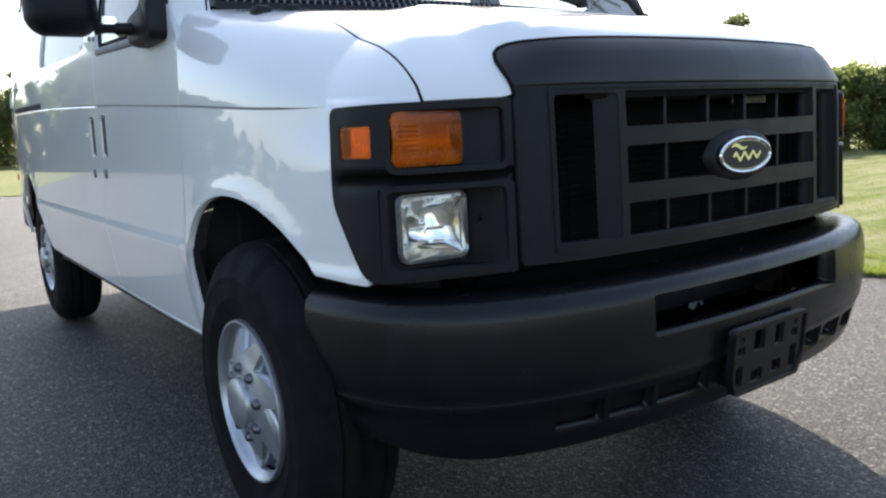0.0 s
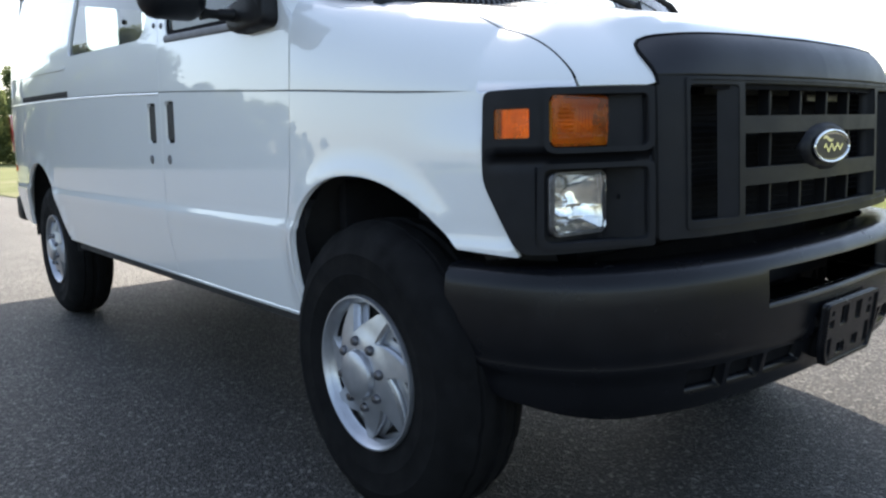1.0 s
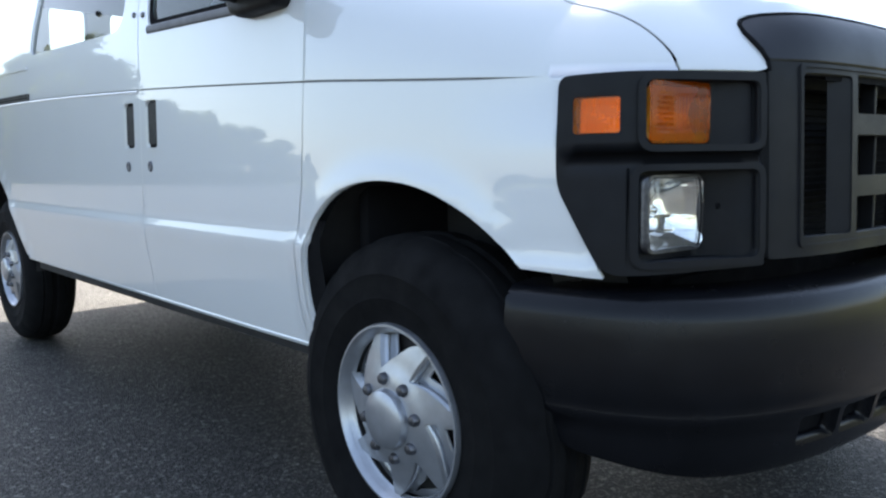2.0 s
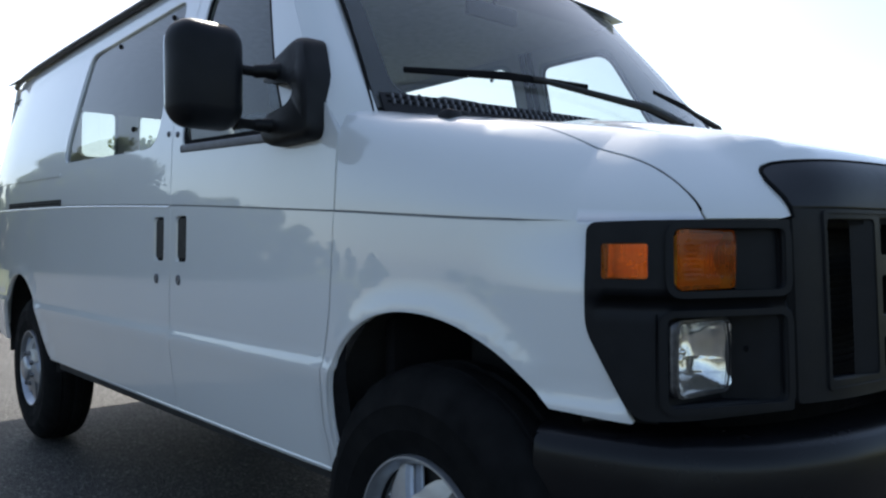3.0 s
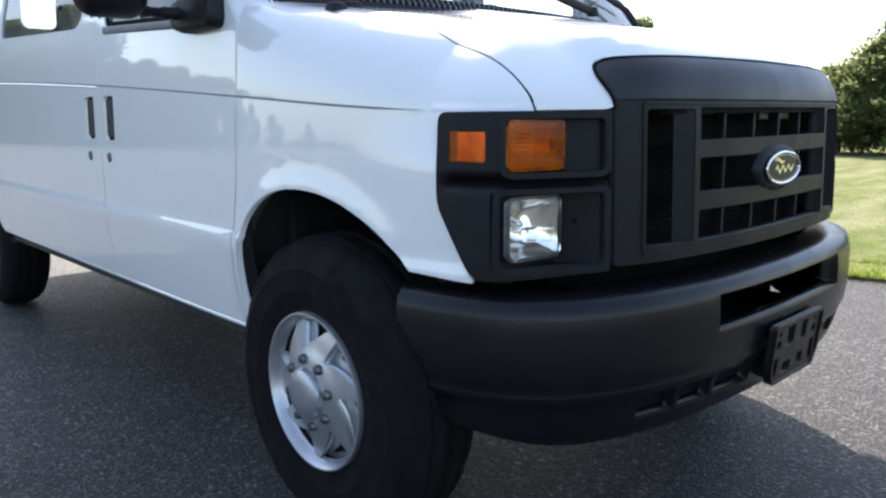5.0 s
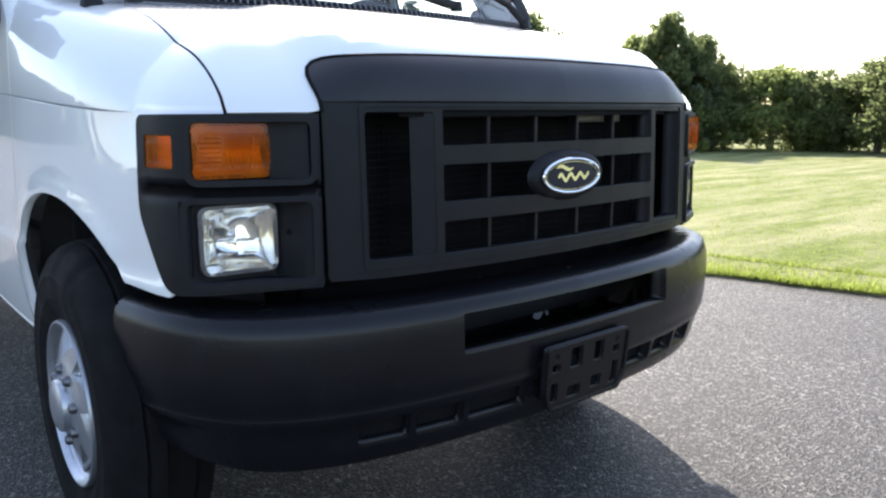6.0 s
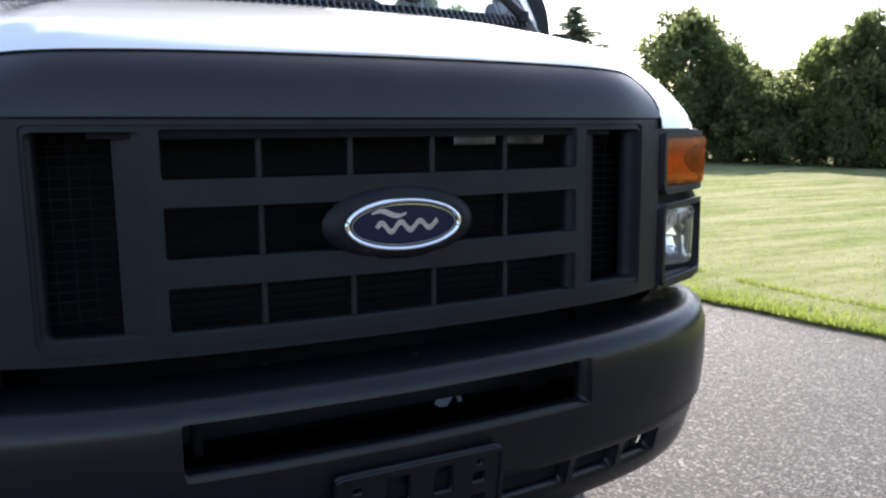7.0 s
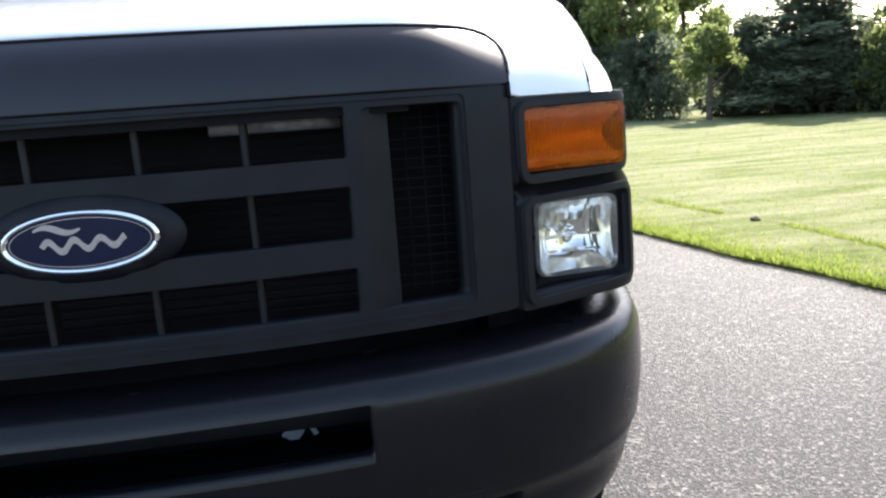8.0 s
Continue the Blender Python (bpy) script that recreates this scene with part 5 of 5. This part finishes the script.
tube(bm, [(-0.80, REAR_Y, 0.39), (-0.2, REAR_Y, 0.39), (-0.1, REAR_Y, 0.39), (0.1, REAR_Y, 0.39), (0.2, REAR_Y, 0.39), (0.80, REAR_Y, 0.39)], [0.05, 0.05, 0.14, 0.14, 0.05, 0.05], 14)
part("rear_axle", bm, UNDER, van)
bm = bmesh.new()
tube(bm, [(-0.78, FRONT_Y, 0.36), (0.78, FRONT_Y, 0.36)], 0.05, 12)
part("front_axle", bm, UNDER, van)
bm = bmesh.new()
tube(bm, [(-0.70, 2.6, 0.44), (-0.72, 3.2, 0.43), (-0.72, 3.5, 0.46)], 0.03, 10)
box(bm, (-0.80, 2.85, 0.43), (-0.76, 2.95, 0.50), 0.006)
box(bm, (-0.88, 3.10, 0.45), (-0.80, 3.18, 0.51), 0.006)
part("exhaust_pipe", bm, UNDER, van)
# firewall so that no light leaks through the engine bay
for name, lo, hi, bv in (("firewall", (-0.88, 0.98, 0.5), (0.88, 1.02, 1.33), 0.01), ("lamp_panel", (-0.86, 0.34, 0.755), (0.86, 0.37, 1.08), 0.01), ("engine", (-0.60, 0.38, 0.56), (0.60, 0.97, 1.06), 0.05)):
    bm = bmesh.new()
    box(bm, lo, hi, bv)
    part(name, bm, RECESS, van)

# ---- van: mirrors ----
def tow_mirror(sg):
    bm = bmesh.new()
    box(bm, (-1.290, 1.275, 1.340), (-1.090, 1.385, 1.620), 0.050, 6)
    for v in bm.verts:
        k = (v.co.y - 1.275) / 0.11
        a, b = (v.co.x + 1.190) / 0.10, (v.co.z - 1.480) / 0.14
        v.co.x = -1.190 + 0.10 * a * (0.88 + 0.12 * k) * (1 - 0.05 * b * b)
        v.co.z = 1.480 + 0.14 * b * (0.91 + 0.09 * k) * (1 - 0.06 * a * a)
        v.co.y -= 0.016 * (1 - k) * (1 - 0.5 * a * a) * (1 - 0.5 * b * b)
    tr = Matrix.Identity(4) if sg < 0 else Matrix.Translation((0.245, 0.11, -0.01)) @ Matrix.Diagonal((-0.70, 1, 1, 1))
    bmesh.ops.transform(bm, matrix=tr, verts=bm.verts)
    ob = part("side_mirror", bm, PLASTIC, van, "tall black towing mirror on two arms", smooth=50)
    for z, zz in ((1.510, 1.514), (1.372, 1.372)):
        bm = bmesh.new()
        tube(bm, [(-1.11, 1.335, z), (-1.085, 1.334, z), (-1.06, 1.333, z), (-1.052, 1.332, z), (-1.028, 1.328, zz), (-1.0, 1.32, zz), (-0.985, 1.31, zz)], [0.020, 0.013, 0.013, 0.017, 0.017, 0.023, 0.03], 14)
        bmesh.ops.transform(bm, matrix=tr, verts=bm.verts)
        part("mirror_arm", bm, BLACK, ob)
    # the foot on the door: a tall sail with a hollow between the arms
    outline = rounded([(1.135, 1.322), (1.33, 1.318), (1.385, 1.335), (1.395, 1.388), (1.33, 1.402), (1.255, 1.412), (1.222, 1.445), (1.255, 1.478), (1.34, 1.490), (1.400, 1.498), (1.400, 1.540), (1.36, 1.556), (1.255, 1.600), (1.200, 1.585), (1.150, 1.48)], 0.034, 5)
    bm = bmesh.new()
    mid = Vector((1.18, 1.45))
    rings = []
    for out, shrink in ((-0.020, 1.0), (0.022, 1.0), (0.036, 0.975), (0.044, 0.93), (0.047, 0.86)):
        rings.append([bm.verts.new((sg * (float(FLANK(y) + SIDE(z)) + out), y, z)) for y, z in (tuple(mid + (Vector(p) - mid) * shrink) for p in outline)])
    for a, b in zip(rings, rings[1:]):
        for k in range(len(a)):
            bm.faces.new((a[k], a[(k + 1) % len(a)], b[(k + 1) % len(a)], b[k]))
    bm.faces.new(rings[-1])
    part("mirror_base", bm, BLACK, ob, smooth=50)
    bm = bmesh.new()
    slab(bm, rounded(rect(-1.27, -1.105, 1.37, 1.60), 0.04), lambda x, z, o: (x, 1.387 + o, z), 0.004)
    bmesh.ops.transform(bm, matrix=tr, verts=bm.verts)
    part("mirror_glass", bm, CHROME, ob, "silvered mirror glass")


for sg in (-1, 1):
    tow_mirror(sg)

# ---- van: cabin ----
bm = bmesh.new()
box(bm, (-0.82, 1.05, 1.02), (0.82, 1.42, 1.345), 0.05, 3)
part("dashboard", bm, DASH, van, "grey plastic dashboard")
bm = bmesh.new()
ring = [(0.42 + 0.19 * math.cos(2 * math.pi * i / 40), 1.56 - 0.10 * math.sin(2 * math.pi * i / 40), 1.36 + 0.165 * math.sin(2 * math.pi * i / 40)) for i in range(41)]
tube(bm, ring, 0.015, 8, caps=False)
tube(bm, [(0.24, 1.56, 1.36), (0.42, 1.55, 1.34), (0.60, 1.56, 1.36)], [0.02, 0.06, 0.02], 8)
tube(bm, [(0.42, 1.55, 1.34), (0.42, 1.36, 1.20)], 0.03, 8)
part("steering_wheel", bm, BLACK, van, "black steering wheel")
for x in (-0.42, 0.42):
    bm = bmesh.new()
    box(bm, (x - 0.26, 1.66, 0.82), (x + 0.26, 2.16, 1.0), 0.05, 3)
    seat = part("front_seat", bm, CLOTH, van, "grey cloth front seat")
    bm = bmesh.new()
    box(bm, (x - 0.25, 2.08, 0.95), (x + 0.25, 2.22, 1.56), 0.05, 3)
    part("backrest", bm, CLOTH, seat)
    bm = bmesh.new()
    box(bm, (x - 0.13, 2.10, 1.58), (x + 0.13, 2.20, 1.74), 0.035, 3)
    part("headrest", bm, CLOTH, seat)
bm = bmesh.new()
tube(bm, [(0.0, 1.46, 1.99), (0.0, 1.50, 1.94)], 0.008, 6)
box(bm, (-0.13, 1.49, 1.88), (0.13, 1.515, 1.945), 0.01)
part("rear_view_mirror", bm, BLACK, van)

# ---- trees and hedge ----
def leaf_cloud(clumps, leaves, size, seed, needle=False):
    """Many small leaves in clumps: clumps are (centre, radii, share)."""
    rng = np.random.default_rng(seed)
    total = sum(c[2] for c in clumps)
    verts, faces = [], []
    for centre, radii, share in clumps:
        n = int(leaves * share / total)
        d = rng.normal(size=(n, 3))
        d /= np.maximum(np.linalg.norm(d, axis=1, keepdims=True), 0.55)
        p = np.array(centre) + d * np.array(radii) * rng.uniform(0.25, 1.2, (n, 1)) ** 0.8
        a = rng.normal(size=(n, 3))
        if needle:
            a[:, 2] *= 0.3
        a /= np.linalg.norm(a, axis=1, keepdims=True)
        b = np.cross(a, rng.normal(size=(n, 3)))
        b /= np.linalg.norm(b, axis=1, keepdims=True)
        sz = size * rng.uniform(0.6, 1.4, (n, 1))
        wide = 0.28 if needle else 0.55
        base = len(verts)
        q = np.stack([p - a * sz, p + b * sz * wide, p + a * sz, p - b * sz * wide], 1).reshape(-1, 3)
        verts += q.tolist()
        faces += [(base + 4 * i, base + 4 * i + 1, base + 4 * i + 2, base + 4 * i + 3) for i in range(n)]
    return verts, faces


def limbs(bm, height, spread, rng, r0, count):
    tube(bm, [(0, 0, -0.05), (0.02, 0.01, height * 0.3), (0.05, -0.03, height * 0.6), (0.03, 0.02, height * 0.88)], [r0 * 1.3, r0, r0 * 0.6, r0 * 0.15], 8)
    for i in range(count):
        a, z0 = rng.uniform(0, 2 * math.pi), height * rng.uniform(0.15, 0.6)
        e = Vector((math.cos(a) * spread * 0.75, math.sin(a) * spread * 0.75, z0 + height * rng.uniform(0.12, 0.3)))
        m = Vector((e.x * 0.45, e.y * 0.45, z0 + (e.z - z0) * 0.35))
        tube(bm, [(0.02, 0, z0), tuple(m), tuple(e)], [r0 * 0.45, r0 * 0.3, r0 * 0.08], 6)


def broad_tree(name, height, width, seed, mat, leaves=9000, label="", low=0.12, lobes=26):
    rng = np.random.default_rng(seed)
    ob = thing(name, 0, 0)
    bm = bmesh.new()
    limbs(bm, height, width / 2, rng, 0.03 * height, 7)
    part("trunk", bm, BARK, ob)
    clumps = []
    for i in range(lobes):
        a, h = rng.uniform(0, 2 * math.pi), rng.uniform(low, 0.92)
        prof = math.sin(math.pi * min(1, (h - low + 0.22) / (1.12 - low))) ** 0.6
        rad = width / 2 * prof * rng.uniform(0.35, 0.85)
        s = width * rng.uniform(0.11, 0.20)
        clumps.append(((math.cos(a) * rad, math.sin(a) * rad, h * height), (s, s, s * 0.8), s ** 2))
    for i in range(lobes * 2):
        # small sprigs that break the outline
        a, h = rng.uniform(0, 2 * math.pi), rng.uniform(low, 0.97)
        prof = math.sin(math.pi * min(1, (h - low + 0.22) / (1.12 - low))) ** 0.6
        rad, s = width / 2 * prof * rng.uniform(0.75, 1.12), width * rng.uniform(0.03, 0.07)
        clumps.append(((math.cos(a) * rad, math.sin(a) * rad, h * height), (s, s, s * rng.uniform(0.6, 1.4)), s ** 2))
    for k in range(3):
        clumps.append(((rng.uniform(-0.2, 0.2) * width, rng.uniform(-0.2, 0.2) * width, height * rng.uniform(0.86, 0.97)), (width * 0.08, width * 0.08, height * 0.05), (width * 0.08) ** 2))
    v, f = leaf_cloud(clumps, leaves, 0.014 * height + 0.02, seed)
    link_mesh("crown", v, f, mat, ob, smooth=False)
    return tagged(ob, label, "tree")


def conifer(name, height, width, seed, label):
    rng = np.random.default_rng(seed)
    ob = thing(name, 0, 0)
    bm = bmesh.new()
    tube(bm, [(0, 0, -0.05), (0.02, 0, height * 0.5), (0, 0, height * 0.97)], [0.03 * height, 0.018 * height, 0.004 * height], 8)
    clumps = []
    for i in range(64):
        h = (i + 0.5) / 64
        rad = width / 2 * (1 - h) ** 0.75 * rng.uniform(0.55, 1.1)
        a = i * 2.4 + rng.uniform(-0.4, 0.4)
        z = height * (0.06 + 0.92 * h)
        tube(bm, [(0, 0, z), (math.cos(a) * rad, math.sin(a) * rad, z - 0.03 * height)], [0.008 * height, 0.002 * height], 5)
        for t in (0.4, 0.85):
            s = 0.10 * width * (1.25 - h)
            clumps.append(((math.cos(a) * rad * t, math.sin(a) * rad * t, z - 0.02 * height * t), (s * 1.3, s * 1.3, s * 0.5), s ** 2))
    part("trunk", bm, BARK, ob)
    v, f = leaf_cloud(clumps, 15000, 0.022 * height, seed, needle=True)
    link_mesh("crown", v, f, LEAF_C, ob, smooth=False)
    return tagged(ob, label, "tree")


kinds = [
    broad_tree("tree", 3.4, 2.9, 11, LEAF_A, 15000, "leafy green broadleaf tree at the lawn's edge", lobes=34),
    broad_tree("tree", 3.5, 2.6, 23, LEAF_B, 13000, "bright green broadleaf tree at the lawn's edge", lobes=30),
    broad_tree("bush", 2.1, 2.7, 37, LEAF_A, 11000, "dense green bush in the hedge line", low=0.05, lobes=26),
    broad_tree("bush", 1.9, 2.4, 41, LEAF_B, 10000, "bright green bush in the hedge line", low=0.05, lobes=24),
    conifer("conifer", 3.7, 3.2, 53, "dark green spruce at the lawn's edge"),
    broad_tree("tree", 3.7, 3.4, 71, LEAF_C, 15000, "dark green spreading tree at the lawn's edge", low=0.03, lobes=36),
    broad_tree("tree", 7.5, 6.5, 67, LEAF_A, 15000, "tall broadleaf tree beyond the lot", low=0.05, lobes=36),
    broad_tree("bush", 2.0, 2.8, 83, LEAF_C, 12000, "dark shaded evergreen bush in the hedge line", low=0.04, lobes=28),
    broad_tree("tree", 2.3, 1.8, 91, LEAF_B, 5000, "small bright green tree with a bare slim trunk", low=0.48, lobes=18),
]
for k in kinds[2:4] + kinds[7:8]:
    k["category"] = "bush"


def plant(kind, az, dist, scale, turn, wide=1.0):
    """Stands a tree in the direction az (degrees from +y towards +x), seen from the van's nose."""
    a = radians(az)
    src = kinds[kind]
    m = Matrix.Translation((-0.6 + dist * math.sin(a), -1.0 + dist * math.cos(a), 0.0)) @ Matrix.Rotation(radians(turn), 4, 'Z')
    ob = copy_thing(src, m)
    ob.scale = (scale * wide, scale * wide, scale)
    tagged(ob, group="trees round the lawn" if kind not in (2, 3, 7) else "hedge bushes")
    return ob


# tall ones first: kind, direction, distance, scale, turn, width
for row in [(0, 44.1, 21, 1.13, 0, 1.05), (1, 46.9, 21.5, 0.84, 60, 0.95), (4, 36.0, 22, 1.16, 0, 1.45), (5, 32.4, 22, 0.68, 90, 1.1), (0, 54.9, 20, 1.02, 130, 0.74), (5, 56.2, 20.2, 0.74, 70, 0.8), (1, 52.6, 20.5, 0.86, 220, 0.8),
            (0, 57.6, 20.5, 0.88, 30, 0.70), (0, 20.5, 25, 1.30, 200, 1.0), (1, 24.4, 24, 1.5, 310, 0.7), (5, 37.2, 22, 0.64, 45, 0.9), (5, 22.4, 25, 0.95, 10, 1.0), (8, 29.9, 20.4, 1.0, 40, 1.0), (3, 40.4, 20.9, 1.02, 25, 0.65), (0, 17.0, 27, 1.35, 75, 1.0), (0, 72.5, 20, 0.95, 280, 1.0),
            (1, 75.5, 20, 0.85, 20, 1.0), (0, 80, 20, 0.98, 110, 1.0), (0, 38.9, 23, 0.62, 160, 0.8), (1, 27.4, 31, 1.55, 100, 0.75), (1, 86, 21, 0.9, 10, 1.1), (0, 93, 22, 1.0, 50, 1.1), (0, 50.0, 22, 0.56, 15, 0.8)]:
    plant(*row)
rng = np.random.default_rng(5)
for i, az in enumerate(np.arange(13.5, 96, 2.55)):
    spread, far, big, turn = rng.uniform(-0.5, 0.5), rng.uniform(-0.4, 0.9), rng.uniform(0.86, 1.18), rng.uniform(0, 360)
    if 26.6 < az < 31.6:
        continue
    dark = az < 26.6 or 31.6 < az < 46.5
    plant(7 if dark else 2 + i % 2, float(az + spread), float(20.6 + far + (0.8 if dark else 0) + max(0, (30 - az) * 0.25)), float(big), float(turn), 1.05)
for az, dist in ((26.8, 44), (29.0, 46), (31.2, 45)):
    plant(2, az, dist, 0.85, az * 50, 1.6)
# beyond the end of the lot, and along its far side behind the walk
for az, dist, sc in ((7.0, 62, 0.95), (9.8, 58, 0.85), (12.6, 55, 0.80), (15.0, 50, 0.72), (4.0, 64, 1.0), (1.0, 66, 0.92), (-2.5, 66, 1.0), (-6, 62, 0.95)):
    plant(6, az, dist, sc, az * 77)
for i in range(15):
    y = -30 + i * 7.5
    ob = copy_thing(kinds[2 + i % 2], Matrix.Translation((-75 + rng.uniform(-2, 2), y, 0)) @ Matrix.Rotation(rng.uniform(0, 6.28), 4, 'Z'))
    sc = rng.uniform(0.5, 0.9)
    ob.scale = (sc * 3.0, sc * 3.0, sc)
    tagged(ob, group="hedge bushes")
# direction, distance, scale: a tall clump that falls away to low growth
for az, dist, sc in ((-6.8, 64, 0.85), (-8.6, 60, 1.15), (-10.3, 58, 1.5), (-12.0, 57, 1.35), (-13.8, 58, 1.75), (-15.6, 56, 1.35), (-17.0, 58, 0.95), (-18.8, 57, 0.84), (-20.8, 58, 0.86), (-22.6, 60, 0.80), (-24.2, 62, 0.84), (-26.2, 66, 0.78), (-28.5, 70, 0.80), (-31.5, 80, 0.70), (-35.5, 88, 0.60), (-40, 90, 0.52), (-45, 92, 0.46)):
    a = radians(az)
    ob = copy_thing(kinds[6], Matrix.Translation((-1.9 + dist * math.sin(a), -0.8 + dist * math.cos(a), 0)) @ Matrix.Rotation(rng.uniform(0, 6.28), 4, 'Z'))
    wide = sc * 0.9 if sc > 0.8 else sc * 1.7
    ob.scale = (wide, wide, sc)
    tagged(ob, group="trees round the lawn")
# the pattern plants themselves join the far row
for i, k in enumerate(kinds):
    k.location = (-79.0, -26 + 7.5 * i, 0)

# ---- grass ----
def blades(name, spots, height, seed, label):
    g = np.random.default_rng(seed)
    n = len(spots)
    p = np.c_[spots, np.full(n, 0.018)]
    a, h = g.uniform(0, 2 * np.pi, n), height * g.uniform(0.5, 1.3, n)
    w = 0.0035 * g.uniform(0.7, 1.6, n)
    side = np.c_[np.cos(a) * w, np.sin(a) * w, 0 * a]
    lean = np.c_[g.normal(size=n) * h * 0.45, g.normal(size=n) * h * 0.45, h]
    v = np.stack([p - side, p + side, p + lean], 1).reshape(-1, 3)
    ob = link_mesh(name, v, [(3 * i, 3 * i + 1, 3 * i + 2) for i in range(n)], BLADE, smooth=False)
    return tagged(ob, label, "grass", kind="stuff")


g = np.random.default_rng(9)
yy = g.uniform(-1.5, 12, 26000)
edge_spots = np.c_[EDGE(yy) + 0.05 * np.array([noise.noise((y * 1.7, 3.1, 0)) for y in yy]) + g.exponential(0.10, len(yy)) - 0.035, yy]
blades("grass_fringe", edge_spots, 0.038, 3, "longer green grass along the driveway edge")
r = g.uniform(0, 1, 60000) ** 1.6
yy = g.uniform(-2, 14, 60000)
field = np.c_[EDGE(yy) + 0.05 + 9 * r, yy]
blades("grass", field, 0.022, 4, "short mown sunlit grass")

# a line of longer, half-dry grass left by the mower
yy = g.uniform(0.5, 10, 5200)
row = np.c_[3.95 - 0.13 * yy + 0.05 * np.sin(yy * 2.1) + g.normal(size=len(yy)) * 0.022, yy]
row = row[np.array([noise.noise((y * 1.3, 7.0, 0)) for y in yy]) > -0.12]
blades("grass_ridge", row, 0.036, 6, "line of longer grass left by a mower")

# a clod of dry cuttings on the lawn
bm = bmesh.new()
bmesh.ops.create_icosphere(bm, subdivisions=2, radius=0.038)
for v in bm.verts:
    v.co *= 1 + 0.35 * noise.noise(v.co * 30)
    v.co.z *= 0.55
clod = part("grass_clod", bm, BARK, None, smooth=0)
clod.location = (3.41, 4.16, 0.035)
tagged(clod, "small brown clod of dry cuttings on the lawn", "clod")
